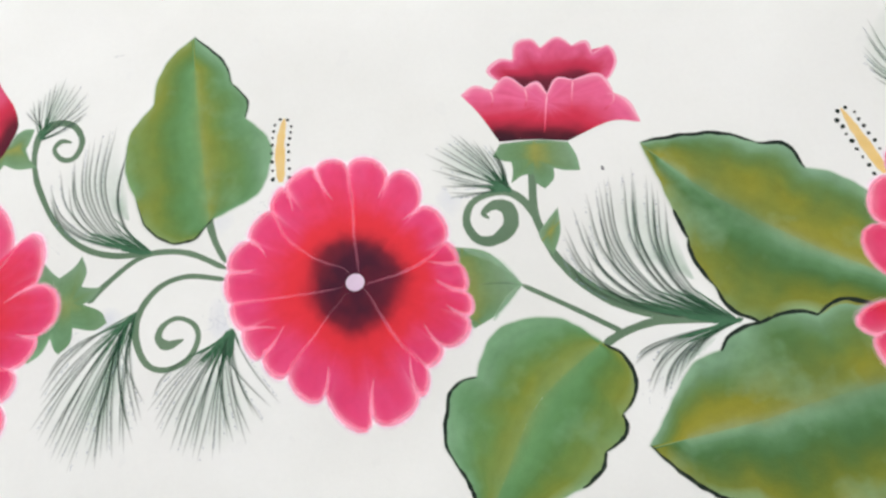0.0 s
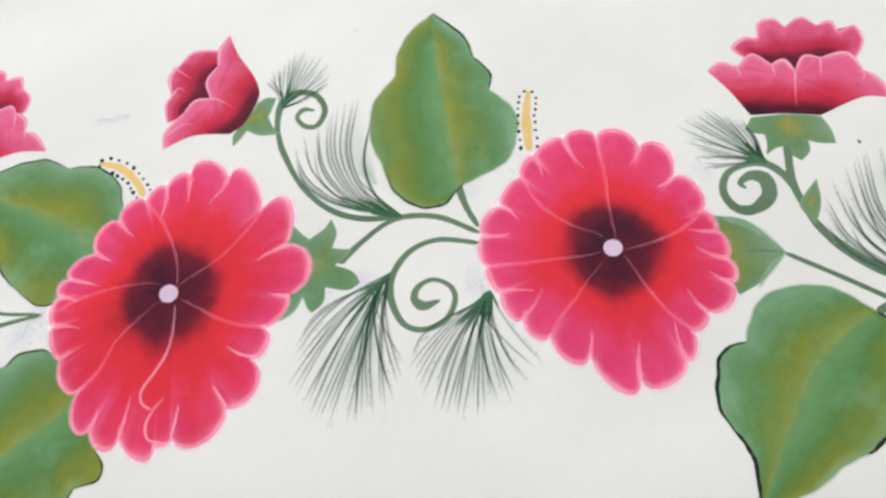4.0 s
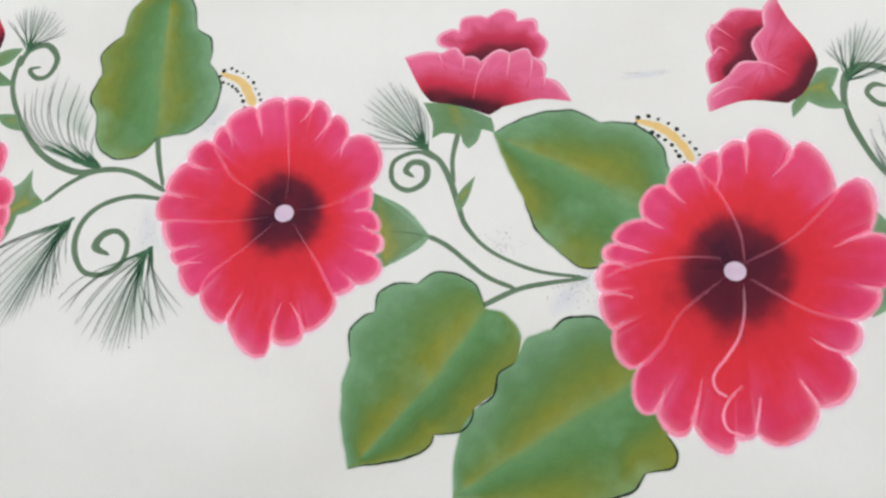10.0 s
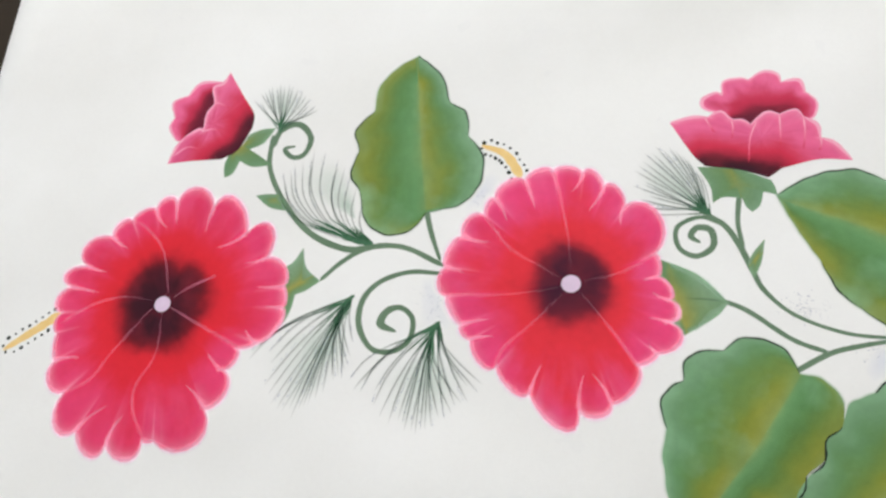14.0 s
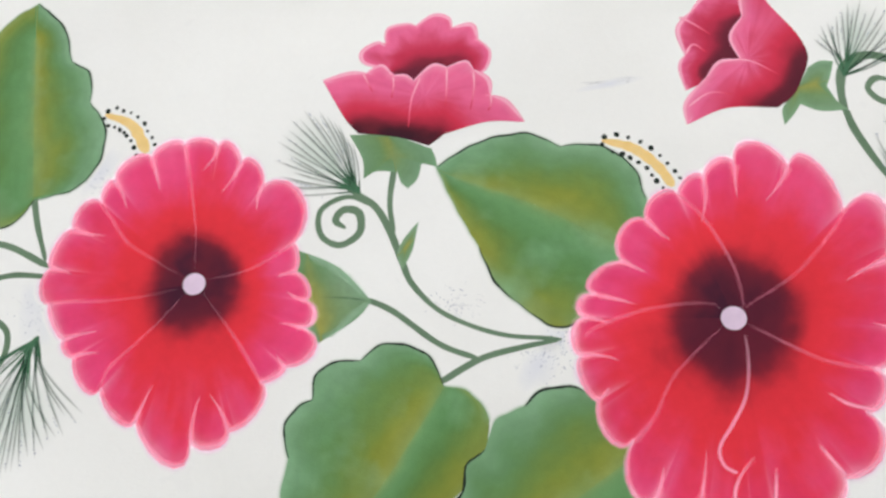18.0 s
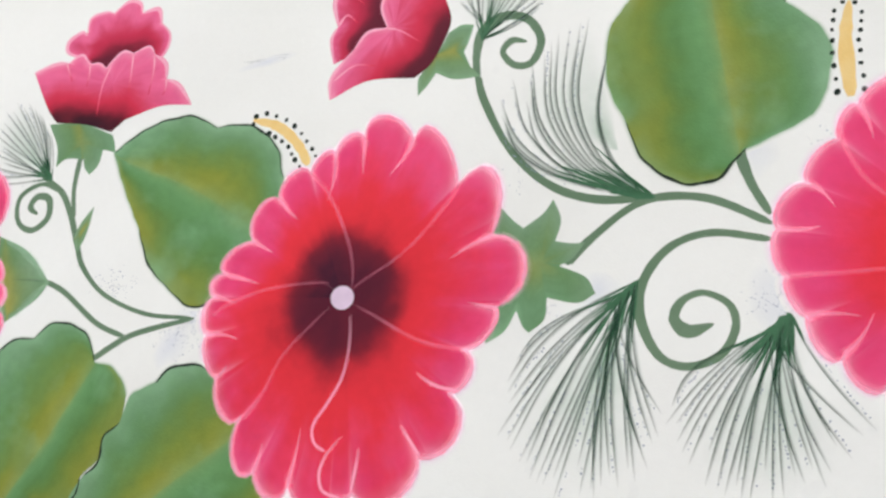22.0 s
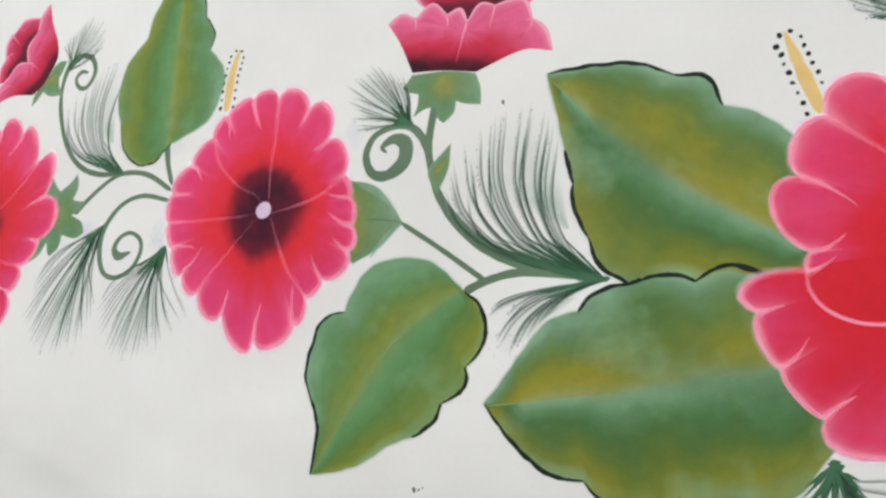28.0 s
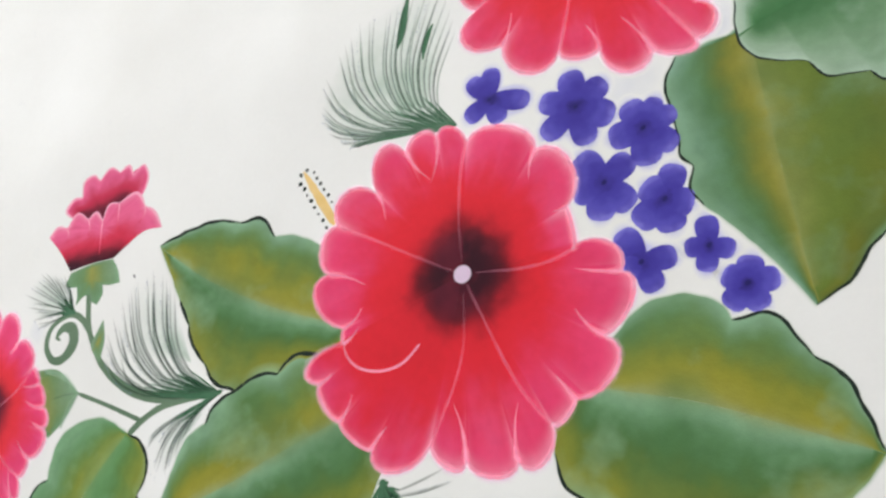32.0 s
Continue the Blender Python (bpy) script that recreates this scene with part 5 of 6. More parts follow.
def blade(edge, rib, flip=1, rows=9, dome=0.3):
    """Leaf surface between a closed edge and its midrib; u runs along the rib, v from edge (0) over the rib (0.5) to edge (1)."""
    line = spline(rib, 8)
    verts, uvs, faces = [], [], []
    for x, y in edge:
        d, px, py, t, side = nearest(line, x, y)
        for k in range(rows + 1):
            f = k / rows
            verts.append((px + (x - px) * f, py + (y - py) * f, dome * (1 - f) * (0.3 + f)))
            uvs.append((t, 0.5 + 0.5 * side * flip * max(f, 0.02)))
    m, n = rows + 1, len(edge)
    for i in range(n):
        j = (i + 1) % n
        for k in range(rows):
            q = (i * m + k, i * m + k + 1, j * m + k + 1, j * m + k)
            faces.append(q)
    return verts, upward(verts, faces), uvs


def ripple(x, y):
    """Small waves of a hand-painted edge."""
    k = 1 + 0.35 * math.sin(0.5 * x + 1.3) * math.sin(0.45 * y + 0.4) / max(8.0, math.hypot(x, y))
    return x * k, y * k


def leaf(spec, flip, label, z, inked=(), mat=None, name="painted_leaf", ink=0.55):
    """A painted leaf: its blade and the black brush line along some runs of its edge."""
    (x, y), segs, rib = spec
    ob = thing(name, x, y, label, "painted leaf", "painted leaves of the border")
    edge = [ripple(*p) for p in outline(segs)]
    v, f, t = blade(edge, rib, flip)
    part("blade", v, f, mat or LEAF, ob, z, t)
    verts, uvs, faces, m = [], [], [], len(edge)
    for i, (px, py) in enumerate(edge):
        (ax, ay), (bx, by) = edge[i - 3], edge[(i + 3) % m]
        d = math.hypot(bx - ax, by - ay) or 1.0
        nx, ny = (by - ay) / d, (ax - bx) / d
        if nx * px + ny * py < 0:
            nx, ny = -nx, -ny
        for k, q in ((-0.8, 1.0), (0.2, 0.85), (0.7, 0.35), (1.5, 0.0)):
            verts.append((px + nx * k, py + ny * k))
            uvs.append((0, q))
    for i in range(m):
        for k in range(3):
            faces.append((4 * i + k, 4 * i + k + 1, 4 * ((i + 1) % m) + k + 1, 4 * ((i + 1) % m) + k))
    part("edge_wash", verts, upward(verts, faces), LEAF_WASH, ob, 0.03, uvs, "thin green paint soaked out of the leaf's edge")
    n = len(segs)
    for i in inked:
        run = [ripple(*p) for p in spline(list(segs[i]) + [segs[(i + 1) % n][0]], 6)]
        w = [1.5 * ink * (0.45 + 0.9 * math.sin(math.pi * min(1, (k + 1) / len(run)))) * random.uniform(0.75, 1.2) for k in range(len(run))]
        r = ribbon(run, w, 2, 0.05, 0.12)
        part("outline", r[0], r[1], INK, ob, z + 0.32, None, "black brush outline")
    return ob


def sepal(spec, parent, z, name="sepal", label="green painted sepal", mat=None):
    """A small green shape as a part of another thing."""
    (x, y), segs = spec[:2]
    cx, cy = parent["spot"][0] / MM, parent["spot"][1] / MM
    edge = [(a + x - cx, b + y - cy) for a, b in outline(segs)]
    mx, my = sum(p[0] for p in edge) / len(edge), sum(p[1] for p in edge) / len(edge)
    rib = [(a + x - cx, b + y - cy) for a, b in spec[2]] if len(spec) > 2 else [(mx - 0.5, my - 0.5), (mx + 0.5, my + 0.5)]
    v, f, t = blade(edge, rib, 1, 5, 0.2)
    return part(name, v, f, mat or SEPAL, parent, z, t, label)


def sepal_lines(parent, lines):
    """The dark midrib of a sepal and the pale paint along its two edges."""
    cx, cy = parent["spot"][0] / MM, parent["spot"][1] / MM
    for i, pts in enumerate(lines):
        mesh = ribbon([(x - cx, y - cy) for x, y in pts], [0.7, 1.1, 0.5] if i == 0 else [1.5, 4.0, 2.5], 6, 0.04, 0.3)
        part("rib" if i == 0 else "sepal_edge", mesh[0], mesh[1], RIB if i == 0 else SEPAL_RIM, parent, 0.8 + 0.02 * i, mesh[2], "dark green midrib line" if i == 0 else "pale grey-green sepal edge")


def away(line, x, y):
    return nearest(line, x, y)[0]


def corolla(spec, base, rims, parent, z, label, heart, mat):
    """A bud's petals: paint runs from a dark base line to the pale rims of some runs of the edge."""
    (x, y), segs = spec
    cx, cy = parent["spot"][0] / MM, parent["spot"][1] / MM
    ox, oy = x - cx, y - cy
    n = len(segs)
    foot = [(p - cx, q - cy) for p, q in spline(base, 5)]
    cols, lips = [], []
    for i, s in enumerate(segs):
        run = [(p + ox, q + oy) for p, q in spline(list(s) + [segs[(i + 1) % n][0]], 7)]
        if i in rims:
            lips.append(run)
        for k, (px, py) in enumerate(run[:-1]):
            cols.append((px, py, k / (len(run) - 1) if i in rims else 0.5))
    mx, my = sum(c[0] for c in cols) / len(cols), sum(c[1] for c in cols) / len(cols)
    verts, uvs, faces, rows = [], [], [], 14
    for px, py, f in cols:
        for k in range(rows + 1):
            q = k / rows
            gx, gy = mx + (px - mx) * q, my + (py - my) * q
            verts.append((gx, gy, 0.2 * math.sin(math.pi * q)))
            d0, d1 = away(foot, gx, gy), min(away(lip, gx, gy) for lip in lips)
            vv = d0 / (d0 + d1 + 1e-6)
            vv = vv / heart * 0.32 if vv < heart else 0.32 + (vv - heart) / (1 - heart) * 0.68
            uvs.append((0.5 + (f - 0.5) * min(1.0, max(0.0, (q - 0.8) / 0.12)), vv))
    m = rows + 1
    for i in range(len(cols)):
        j = (i + 1) % len(cols)
        for k in range(rows):
            faces.append((i * m + k, i * m + k + 1, j * m + k + 1, j * m + k))
    ob = part("petal", verts, upward(verts, faces), mat, parent, z, uvs, label)
    for run in lips:
        w0 = random.uniform(1.1, 2.0)
        mesh = ribbon(run, [w0 * (0.3 + 0.8 * math.sin(math.pi * (k + 0.5) / len(run))) for k in range(len(run))], 1, 0.04)
        part("rim", mesh[0], mesh[1], BUD_RIM, parent, z + 0.22, mesh[2], "pale pink rim line")
    return ob


def bud(back, front, throat, base, sep, label, veins=()):
    """A half-open flower seen from the side: inner petals, front petals, green calyx and pale lines."""
    (x, y) = front[0]
    ob = thing("painted_bud", x, y, label, "painted bud", "half-open buds of the border")
    corolla(back, *throat, ob, 0.55, "inner petals round a dark throat", 0.42, BUD_INNER)
    corolla(front, *base, ob, 0.85, "front petals with a dark base", 0.29, BUD_PETAL)
    sepal(sep, ob, 0.5, "calyx", "green pointed calyx")
    for v in veins:
        mesh = ribbon([(p - x, q - y) for p, q in v], [0.5 + 0.9 * i / (len(v) - 1) for i in range(len(v))], 6, 0.06, 0.3)
        part("vein", mesh[0], mesh[1], BUD_FOLD, ob, 1.1, mesh[2], "pale pink brush line")
    return ob


def fern(spec, count, label, width=0.85, habit="fan", wash=True, tuft=1.0, pale=False, bold=()):
    """A feathery spray: fine strokes that leave a dark tuft and fan out to their tips."""
    (root, spread), tips = spec
    ob = thing("painted_fern", root[0], root[1], label, "painted fern", "feathery sprays of the border")
    line = spline(tips, 8)
    sx, sy = spread[0] - root[0], spread[1] - root[1]
    rx, ry = root
    fine, dots, dense = [], [], []
    span = math.hypot(sx, sy)
    hx, hy = sum(p[0] - rx for p in line) / len(line), sum(p[1] - ry for p in line) / len(line)
    hl = math.hypot(hx, hy)
    hx, hy = hx / hl, hy / hl
    for i in range(count):
        f = max(0.0, min(1.0, (i + random.uniform(-0.18, 0.18)) / max(count - 1, 1)))
        q = f * (len(line) - 1)
        a, b = line[int(q)], line[min(int(q) + 1, len(line) - 1)]
        tx, ty = a[0] + (b[0] - a[0]) * (q - int(q)) - rx, a[1] + (b[1] - a[1]) * (q - int(q)) - ry
        k = random.choice((0.86, 0.95, 1.0, 1.0, 1.03)) * random.uniform(0.98, 1.02)
        ex, ey = tx * k, ty * k
        reach = math.hypot(ex, ey)
        if habit == "side":
            s = (1 - f) * 0.9
            ax, ay = sx * s, sy * s
            qx, qy = ax + sx / span * reach * 0.42 + 0.22 * (ex - ax), ay + sy / span * reach * 0.42 + 0.22 * (ey - ay)
        else:
            s = random.uniform(0.0, 0.85 if habit == "droop" else 0.55)
            ax, ay = sx * s, sy * s
            lx, ly = ex - hx * (ex * hx + ey * hy), ey - hy * (ex * hx + ey * hy)
            out = (0.36 if hx * ey - hy * ex < 0 else -0.26) * random.uniform(0.6, 1.3) if habit == "droop" else random.uniform(0.08, 0.24)
            qx, qy = ax + 0.46 * (ex - ax) + out * lx, ay + 0.46 * (ey - ay) + out * ly
        m1 = (0.49 * ax + 0.42 * qx + 0.09 * ex, 0.49 * ay + 0.42 * qy + 0.09 * ey)
        m2 = (0.1225 * ax + 0.455 * qx + 0.4225 * ex, 0.1225 * ay + 0.455 * qy + 0.4225 * ey)
        w = width * random.uniform(0.65, 1.1)
        fine.append(ribbon([(ax, ay), m1, m2, (ex, ey)], [w * 0.6, w * 1.7, w * 2.0, 0.9], 5, 0.05))
        if i % 2 == 0:
            side = random.uniform(-1.4, 1.4)
            u = random.uniform(0.3, 0.6)
            while u < 0.98:
                k1, k2 = (1 - u) ** 2, 2 * u * (1 - u)
                px, py = k1 * ax + k2 * qx + u * u * ex, k1 * ay + k2 * qy + u * u * ey
                if random.random() < 0.55:
                    dots.append(shifted(blob(random.uniform(0.2, 0.4), 5, 0.05), px - ey / reach * side + random.uniform(-0.3, 0.3), py + ex / reach * side + random.uniform(-0.3, 0.3)))
                u += 1.3 / reach
        if tuft:
            u = random.uniform(0.22, 0.42)
            k1, k2 = (1 - u) ** 2, 2 * u * (1 - u)
            px, py = k1 * ax + k2 * qx + u * u * ex, k1 * ay + k2 * qy + u * u * ey
            dense.append(ribbon([(ax * 0.6, ay * 0.6), (0.3 * ax + 0.5 * px, 0.3 * ay + 0.5 * py), (px, py)], [0.75 * tuft, 0.9 * tuft, 0.12], 4, 0.06, 0.4)[:2])
    for i, m in enumerate(fine):
        part("stroke", m[0], m[1], PALE_STROKE if pale and i % 3 else STROKE, ob, 0.6 + 0.004 * i, m[2], "fine dark green brush stroke" if i == 0 else "")
    part("tracing_dust", *merged(dots), POUNCE, ob, 0.5, None, "faint blue tracing dots")["kind"] = "stuff"
    if tuft:
        r = ribbon([(0, 0), (sx * 0.3, sy * 0.3), (sx * 0.8, sy * 0.8)], [1.6 * tuft, 3.0 * tuft, 0.4], 6, 0.1, 0.6)
        part("tuft", *merged(dense + [r[:2]]), TUFT, ob, 0.62, None, "dense dark green strokes at the root")
    for pts, w in bold:
        r = ribbon([(p - rx, q - ry) for p, q in pts], w, 6, 0.08, 0.15)
        part("leaflet", r[0], r[1], TUFT, ob, 0.6, None, "narrow dark green leaflet")
    if wash:
        rim = [(p[0] - rx, p[1] - ry) for p in line]
        mx, my = 0.32 * sum(p[0] for p in rim) / len(rim), 0.32 * sum(p[1] for p in rim) / len(rim)
        verts, uvs, faces = [(mx, my)], [(0, 1.0)], []
        for k, v in [(0.98 * s / 10, min(1.0, 1.35 * (1 - s / 10))) for s in range(1, 11)]:
            for i, (px, py) in enumerate(rim):
                verts.append((px * k + mx * (1 - k), py * k + my * (1 - k)))
                uvs.append((0, v * math.sin(math.pi * i / (len(rim) - 1))))
        m = len(rim)
        for i in range(m - 1):
            faces.append((0, 1 + i, 2 + i))
            for k in range(9):
                faces.append((1 + k * m + i, 1 + (k + 1) * m + i, 2 + (k + 1) * m + i, 2 + k * m + i))
        part("wash", verts, upward(verts, faces), PALE_WASH if pale else GREEN_WASH, ob, -0.08, uvs, "thin grey-green wash")
    return ob


def vine(label, lines, thorns=()):
    """Stems, tendrils and small leaflets of one spray."""
    x, y = lines[0][1][0][0]
    ob = thing("painted_vine", x, y, label, "painted stem", "stems and tendrils of the border")
    for i, (nm, (pts, w)) in enumerate(lines):
        stroke(nm, pts, w, STEM, ob, 0.2 + 0.03 * i, "", 7, 0.12)
    for t in thorns:
        sepal(t, ob, 0.42, "leaflet", "small pointed green leaflet")
    return ob


def violet(spec, label, size):
    """A small blue-violet blossom of four to six round petals and a dark eye."""
    (x, y), petals = spec
    ob = thing("painted_violet", x, y, label, "painted violet", "small violet blossoms")
    for i, (a, r) in enumerate(petals):
        ca, sa = math.cos(radians(a)), math.sin(radians(a))
        gap = [(b - a) % 360 for b, q in petals if b != a]
        nxt = (min(gap) + 360 - max(gap)) / 2
        half = min(r * math.tan(radians(min(nxt, 84) / 2)) * 0.76, size * 0.76) * random.uniform(0.92, 1.08)
        edge = []
        for k in range(20):
            q = 2 * math.pi * k / 20
            u = r * (0.5 - 0.5 * math.cos(q))
            wd = half * math.copysign(abs(math.sin(q)) ** 0.72, math.sin(q)) * (0.72 + 0.34 * u / r)
            edge.append((u * ca - wd * sa, u * sa + wd * ca))
        v, f, t = blade(edge, [(0.12 * r * ca, 0.12 * r * sa), (0.55 * r * ca, 0.55 * r * sa)], 1, 4, 0.2)
        # paint runs from the eye to the rim
        t = [(0, min(1.0, math.hypot(p[0], p[1]) / r)) for p in v]
        part("petal", v, f, VIOLET, ob, 0.8 + 0.03 * i, t)
    verts, uvs, faces, m = [(0, 0)], [(0, 1.0)], [], 40
    for k in range(m):
        a = 2 * math.pi * k / m
        lean = max((r * max(0.0, math.cos(a - radians(c))) ** 3 for c, r in petals), default=size)
        reach = max(lean, size * 0.8)
        for q, v in ((reach * 0.8, 1.0), (reach + 0.5, 0.75), (reach + 1.8, 0.3), (reach + 3.6, 0.0)):
            verts.append((q * math.cos(a), q * math.sin(a)))
            uvs.append((0, v))
    for k in range(m):
        j = (k + 1) % m
        faces.append((0, 1 + 4 * k, 1 + 4 * j))
        for q in range(3):
            faces.append((1 + 4 * k + q, 2 + 4 * k + q, 2 + 4 * j + q, 1 + 4 * j + q))
    part("halo", verts, upward(verts, faces), LILAC_WASH, ob, -0.04, uvs, "pale lilac stain round the petals")
    part("eye", *blob(1.3, 9, 0.2, 0.8, 0.5), VIOLET_EYE, ob, 1.15, None, "dark ink-blue eye")
    return ob


def smudge(x, y, label):
    ob = thing("smudge", x, y, label, "mark", "faint marks on the sheet")
    n = random.uniform(3, 6)
    r = ribbon([(-n, random.uniform(-0.6, 0.6)), (0, 0), (n, random.uniform(-0.6, 0.6))], [0.15, random.uniform(0.3, 0.5), 0.15], 5, 0.03, 0.8)
    part("line", r[0], r[1], PENCIL, ob, 0.1, None, "faint grey pencil line")
    dab = shifted(blob(random.uniform(0.5, 0.9), 7, 0.05, random.uniform(0.3, 0.6), random.uniform(0, 3)), random.uniform(-2.0, 2.0), random.uniform(-0.8, 0.8))
    part("dab", *dab, PENCIL, ob, 0.12, None, "grey pencil dust")


def smear(x, y, long, wide, turn):
    """Thin bluish paint rubbed into the cloth."""
    ob = thing("paint_smear", x, y, "pale bluish paint smear on the white sheet", "smear", "pale smears on the sheet")
    verts, uvs, faces, m, rings = [(0, 0)], [(0, 1.0)], [], 28, 6
    edge = [random.uniform(0.75, 1.15) for _ in range(m)]
    edge = [(edge[k - 1] + edge[k] * 2 + edge[(k + 1) % m]) / 4 for k in range(m)]
    for k in range(m):
        a = 2 * math.pi * k / m
        for q in range(1, rings + 1):
            s = q / rings
            px, py = long * s * math.cos(a) * edge[k], wide * s * math.sin(a) * edge[k]
            verts.append((px * math.cos(turn) - py * math.sin(turn), px * math.sin(turn) + py * math.cos(turn)))
            uvs.append((0, (1 - s) ** 0.8))
    for k in range(m):
        j = (k + 1) % m
        faces.append((0, 1 + rings * k, 1 + rings * j))
        for q in range(rings - 1):
            faces.append((1 + rings * k + q, 2 + rings * k + q, 2 + rings * j + q, 1 + rings * j + q))
    part("stain", verts, upward(verts, faces), SMEAR, ob, -0.1, uvs)



room()
sheet()

vine("grey-green stems and curled tendril beside the second pink flower", [("stem", STEM_DA), ("bud_stem", STEM_DB), ("tendril", CURL_DB), ("tendril", CURL_A), ("leaf_stalk", STALK_A)])
vine("grey-green forked stem with a thick curl below a bud", [("bud_stem", STEM_AB), ("tendril", CURL_AB), ("branch", BRANCH_A), ("twig", BRANCH_A_TWIG)], [THORN_A])
vine("slim grey-green forked stem with a curl under a bud", [("bud_stem", STEM_E), ("bud_stalk", STALK_E), ("tendril", CURL_E), ("branch", BRANCH_E), ("twig", BRANCH_E_TWIG)], [THORN_E])
vine("slim grey-green stems and tendrils near the sheet's edge", [("stem", STEM_GF), ("bud_stem", STEM_GB), ("tendril", CURL_GB), ("tendril", CURL_F), ("leaf_stalk", STALK_F)], [THORN_G])

for spec, n, width, tuft, habit, lab in (
        (FERN_DB, 20, 0.7, 0.7, "fan", "small dark green feathery spray above a curled tendril"),
        (FERN_DA, 15, 1.05, 0.9, "side", "wide grey-green feathery spray beside a heart-shaped leaf"),
        (FERN_A_LOW, 29, 0.85, 0.7, "droop", "drooping dark green feathery spray under a curl"),
        (FERN_A_LOW2, 25, 0.85, 1.2, "droop", "drooping dark green feathery spray with a dense tuft"),
        (FERN_AB, 22, 0.8, 1.2, "fan", "dark green feathery spray beside a thick curl"),
        (FERN_B_BIG, 22, 1.15, 1.1, "side", "tall dark green feathery spray beside a large leaf"),
        (FERN_B_SMALL, 12, 1.15, 0.9, "side", "short dark green feathery spray between two leaves"),
        (FERN_E, 20, 0.75, 0.8, "fan", "dark green feathery spray beside a bud's curl"),
        (FERN_GB, 18, 0.65, 0.8, "fan", "small soft green feathery spray behind a bud"),
        (FERN_F, 15, 0.75, 1.0, "side", "grey-green feathery spray beside an upright leaf"),
        (FERN_F_LOW, 27, 0.75, 0.7, "droop", "drooping grey-green feathery spray under a curl"),
        (FERN_F_LOW2, 24, 0.75, 0.9, "droop", "drooping grey-green feathery spray with a dark tuft"),
        (FERN_B_LOW, 22, 1.05, 1.6, "droop", "dark green feathery spray below the red flower"),
        (FERN_J, 44, 1.0, 1.0, "side", "broad pale green feathery spray with dark strokes")):
    fern(spec, n, lab, width, habit, True, tuft, spec is FERN_J, (BLADE_J1, BLADE_J2) if spec is FERN_J else ())

leaf(LEAF_A, -1, "upright heart-shaped green leaf with a thin black outline", 0.6, (0, 1, 3))
leaf(LEAF_F, -1, "upright scalloped green leaf outlined in black", 0.6, (0, 1, 2, 3, 4, 5), ink=0.42)
leaf(LEAF_D, -1, "green leaf with olive edge beside a pink flower", 0.6, (0, 1, 3, 4), ink=0.42)
leaf(LEAF_M, -1, "broad green leaf with an olive band, tucked under a flower", 0.75, (1, 3, 5, 6, 7), ink=0.5)
leaf(LEAF_L, -1, "broad green leaf with olive bands and scalloped edge", 0.6, (1, 2, 3, 6, 7), ink=0.45)
leaf(LEAF_N, -1, "pointed green leaf with a bold black outline", 0.6, (0, 1, 3, 4, 5), ink=0.9)
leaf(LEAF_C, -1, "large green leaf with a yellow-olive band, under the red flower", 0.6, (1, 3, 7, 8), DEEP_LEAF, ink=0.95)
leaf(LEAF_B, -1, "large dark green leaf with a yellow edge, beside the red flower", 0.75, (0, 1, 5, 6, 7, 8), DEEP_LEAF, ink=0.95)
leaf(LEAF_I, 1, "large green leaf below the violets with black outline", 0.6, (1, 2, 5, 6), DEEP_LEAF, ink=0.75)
leaf(LEAF_H, -1, "large olive-green leaf hanging beside the violets", 0.6, (0, 1, 2, 4), HANGING_LEAF, ink=0.6)
leaf(LEAF_K, 1, "pale blue-green leaf with a scalloped edge", 1.0, (0, 1, 2), PALE_LEAF, ink=0.5)

fa = flower(FLOWER_A, VEINS_A, [0, 3, 8, 12, 15, 18], 0.348, 4.4, "bright pink flower with a red middle and dark heart", 1.2, stamen=STAMEN_A)
sepal(SEPAL_A, fa, 0.45)
sepal_lines(fa, [[(287, -11.5), (279, -9.6), (266, -8.5)], [(287, -11.5), (280, -17), (272, -26)], [(286, -10), (277, 1), (262, 9)]])
fd = flower(FLOWER_D, VEINS_D, [0, 4, 7, 10, 14, 17], 0.362, 4.7, "large pink flower with a folded lower petal and dark heart", 1.2, stamen=STAMEN_D, edges=EDGES_D)
sepal(STAR_D, fd, 0.45, "calyx", "star-shaped green calyx")
ff = flower(FLOWER_F, VEINS_F, [0, 4, 9, 13, 16, 19], 0.315, 4.8, "round pink flower with a red middle and dark heart", 1.2, stamen=STAMEN_F)
sepal(SEPAL_F, ff, 0.45)
sepal_lines(ff, [[(-136, 16), (-144, 18), (-156, 19)], [(-136, 16), (-143, 11), (-152, 3)], [(-137, 17.5), (-147, 28), (-161, 37)]])
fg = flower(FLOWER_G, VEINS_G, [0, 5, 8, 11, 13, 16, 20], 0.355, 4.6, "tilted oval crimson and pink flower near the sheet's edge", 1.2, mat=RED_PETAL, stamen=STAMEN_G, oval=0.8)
sepal(STAR_G, fg, 0.45, "calyx", "pointed green calyx")
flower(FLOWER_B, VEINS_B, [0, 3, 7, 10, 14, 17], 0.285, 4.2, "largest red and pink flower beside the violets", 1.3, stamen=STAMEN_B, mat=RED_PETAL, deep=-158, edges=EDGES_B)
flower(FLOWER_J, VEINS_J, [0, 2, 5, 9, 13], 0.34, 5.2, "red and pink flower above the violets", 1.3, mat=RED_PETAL)

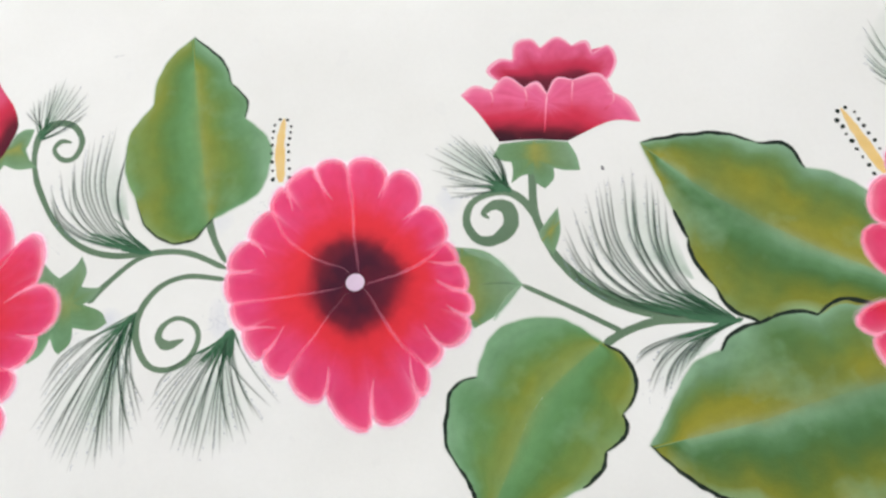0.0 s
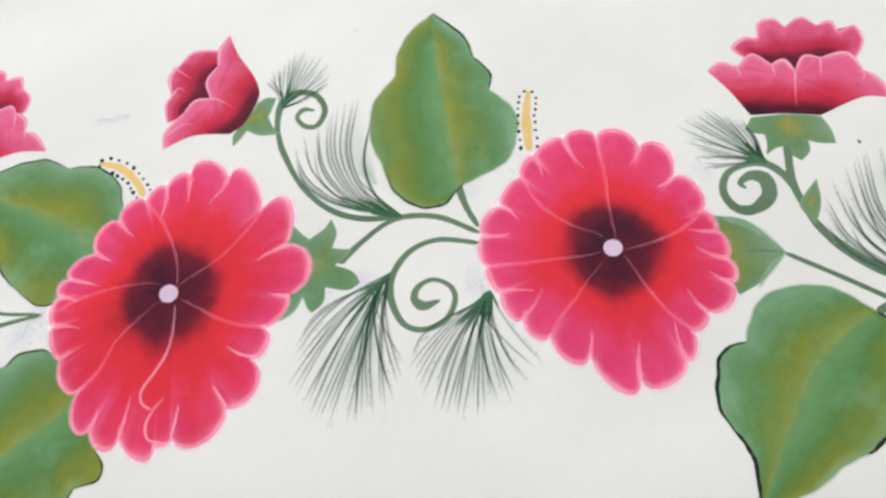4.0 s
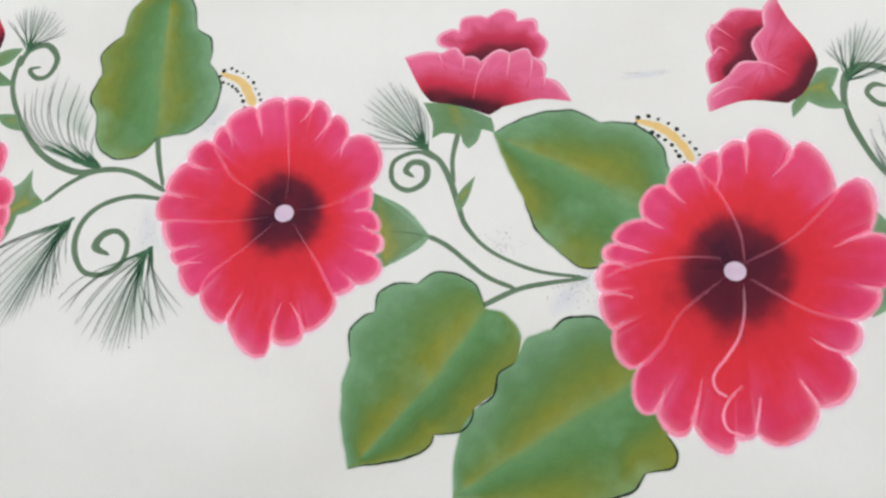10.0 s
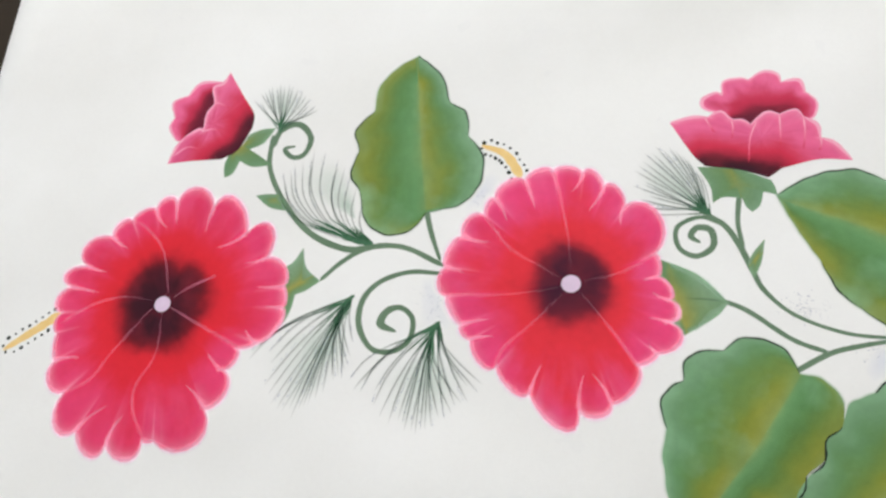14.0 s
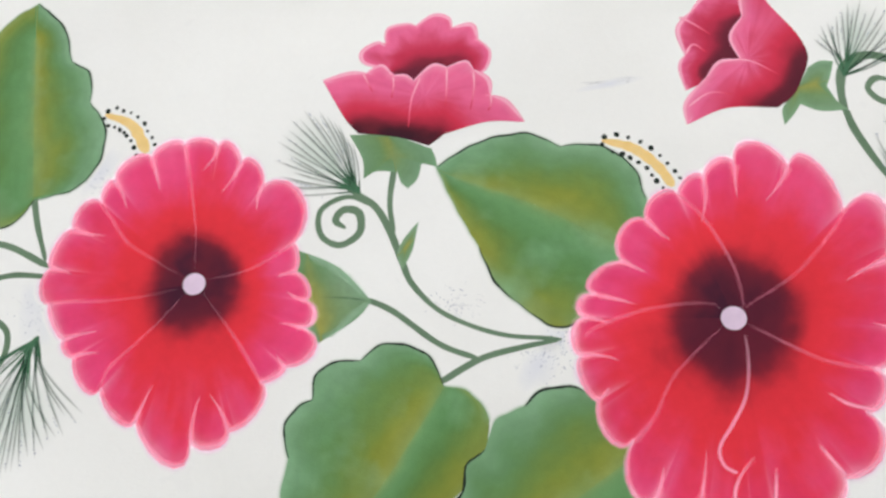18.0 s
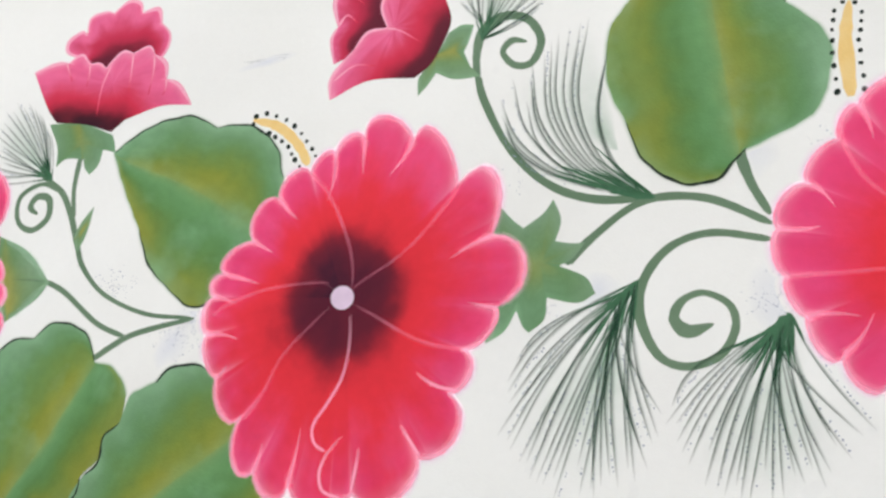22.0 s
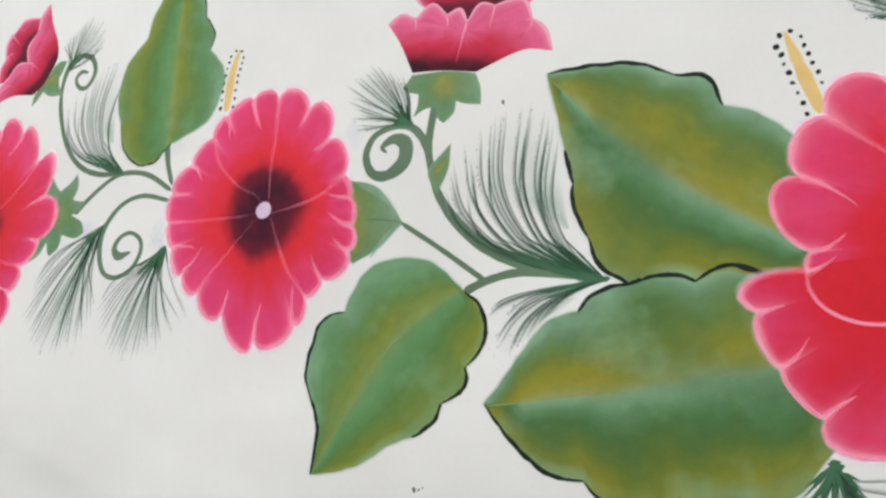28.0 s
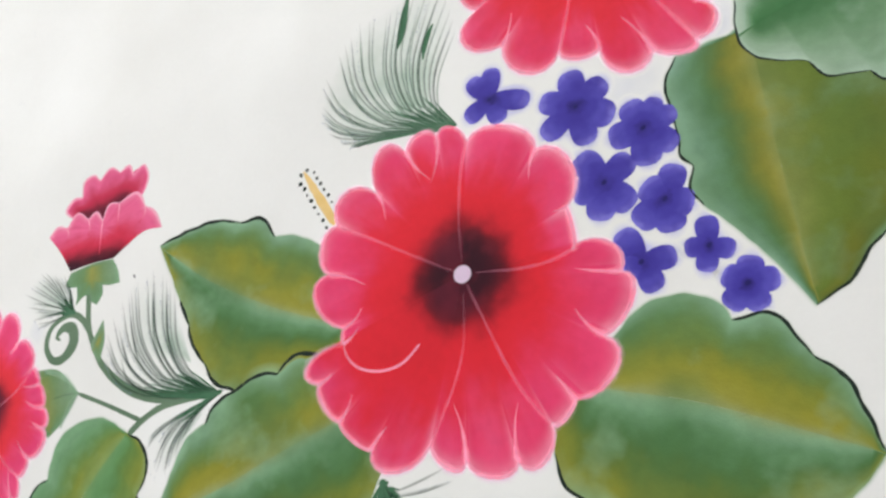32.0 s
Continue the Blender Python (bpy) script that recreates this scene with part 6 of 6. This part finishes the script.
bud(BUD_E_BACK, BUD_E_FRONT, ([(-124.8, 113.3), (-109.3, 108.8), (-94.9, 112)], (0, 1, 2, 3, 4)), ([(-140.5, 88.4), (-124.4, 84.6), (-110.3, 80)], (0, 1, 2, 3, 4, 5, 6)), SEPAL_E, "half-open pink bud facing up on a green calyx", [[(-119.4, 89.5), (-117.6, 102.7), (-113.6, 112.3)], [(-134.3, 107.9), (-136.7, 113.2), (-138.3, 117)], [(-126.2, 103.9), (-125.2, 109.5), (-125.3, 114)], [(-103.4, 97.9), (-102.7, 106.4), (-102.2, 115.1)], [(-93.1, 95.1), (-91.2, 104.8), (-91, 112.6)], [(-85.8, 94.1), (-84.4, 97.3), (-84.4, 101)]])
bud(BUD_A_BACK, BUD_A_FRONT, ([(294.6, 89.1), (308.7, 81.8), (331, 84.4)], (0, 1, 2, 3, 4)), ([(285.2, 59.7), (300.1, 58.3), (317.1, 55.2)], (0, 1, 2, 3, 4, 5)), SEPAL_AB, "wide half-open pink bud on a green calyx", [[(307.1, 61.7), (309.2, 73.5), (310.8, 80.9)], [(299.8, 76.5), (301.1, 81.8), (300.6, 86.2)], [(321.4, 71.6), (322.8, 80.5), (324.2, 86.8)], [(336.7, 69.2), (341.3, 73), (342.3, 77.1)], [(283.7, 79), (284.8, 83.5), (284.1, 87.3)]])
bud(BUD_D_BACK, BUD_D_FRONT, ([(19.8, 122.5), (16.3, 108.6), (4.5, 101.6)], (0, 1, 2)), ([(42.2, 100.2), (36, 89.2), (28.4, 83.9)], (3, 4, 5, 6)), SEPAL_DB, "half-open pink bud leaning sideways on its stem", [[(31.2, 98.3), (22.3, 105), (17.2, 106.8)], [(12.1, 91.6), (3.2, 93), (-5.6, 87.9)], [(7.1, 119.5), (0.3, 125.7), (-4.4, 128.9)], [(4.3, 111.6), (-0.4, 115.7), (-4.2, 111.3)]])
bud(BUD_G_BACK, BUD_G_FRONT, ([(-410.4, 151.2), (-412.6, 133.6), (-422.3, 125.1)], (0, 1, 2)), ([(-384.7, 128.7), (-391.6, 114.3), (-400.9, 109.2)], (3, 4, 5, 6)), SEPAL_GB, "small half-open pink bud leaning sideways", [[(-400.9, 142.8), (-406.6, 146.3), (-410.2, 147.3)], [(-414.1, 116.2), (-423, 118.6), (-430.7, 113.6)], [(-404, 128.2), (-409.9, 129.4), (-414.9, 128.3)]])

# the tips of the opposite border
for dx, dy, lab in ((7.4, -10.5, "half-open pink bud of the opposite border, hanging down"), (FAR_BUD[0], FAR_BUD[1], "second half-open pink bud of the opposite border")):
    shift = [[(p + dx, q + dy) for p, q in line] for line in (THROAT_K[0], BASE_K[0])]
    ob = bud(((BUD_K_BACK[0][0] + dx, BUD_K_BACK[0][1] + dy), BUD_K_BACK[1]), ((BUD_K_FRONT[0][0] + dx, BUD_K_FRONT[0][1] + dy), BUD_K_FRONT[1]),
             (shift[0], THROAT_K[1]), (shift[1], BASE_K[1]), ((SEPAL_K[0][0] + dx, SEPAL_K[0][1] + dy), *SEPAL_K[1:]), lab)
    stroke("stalk", [(p + dx, q + dy) for p, q in STALK_K[0]], STALK_K[1], STEM, ob, 0.4, "thin grey-green stalk")

for spec, size, lab in ((VIOLET_1, 7.5, "small blue-violet blossom with one long petal"), (VIOLET_2, 9, "six-petalled deep violet blossom under a red flower"),
                        (VIOLET_3, 9, "six-petalled violet blossom touching a leaf"), (VIOLET_4, 9, "five-petalled violet blossom beside the red flower"),
                        (VIOLET_5, 8.5, "violet blossom with one darker petal"), (VIOLET_6, 8, "four-petalled violet blossom like a butterfly"),
                        (VIOLET_7, 6.5, "four-petalled violet cross-shaped blossom"), (VIOLET_8, 7.5, "five-petalled violet blossom above a green leaf")):
    violet(spec, lab, size)
for x, y in DUST:
    ob = thing("tracing_dust", x, y, "patch of faint blue tracing dots on the sheet", "tracing dots", "tracing dots")
    specks = [shifted(blob(random.uniform(0.12, 0.28), 5, 0.04), random.gauss(0, 5), random.gauss(0, 3.5)) for _ in range(34)]
    part("dust", *merged(specks), POUNCE, ob, 0.1, None, "tiny blue-grey specks")["kind"] = "stuff"
for x, y in SPECKS:
    ob = thing("speck", x, y, "tiny dark ink specks on the white sheet", "speck", "ink specks on the sheet")
    for k, r in ((-1.4, 1.2), (0.6, 0.7), (2.2, 0.5))[:1 if y > 0 else 3]:
        part("dot", *shifted(blob(r, 8, 0.05, random.uniform(0.5, 0.8), random.uniform(0, 3)), k, random.uniform(-0.8, 0.8)), SPECK, ob, 0.1)
for x, y in MARKS:
    smudge(x, y, "faint grey pencil smudge on the white sheet")
for x, y, long, wide, turn in SMEARS:
    smear(x, y, long, wide, turn)
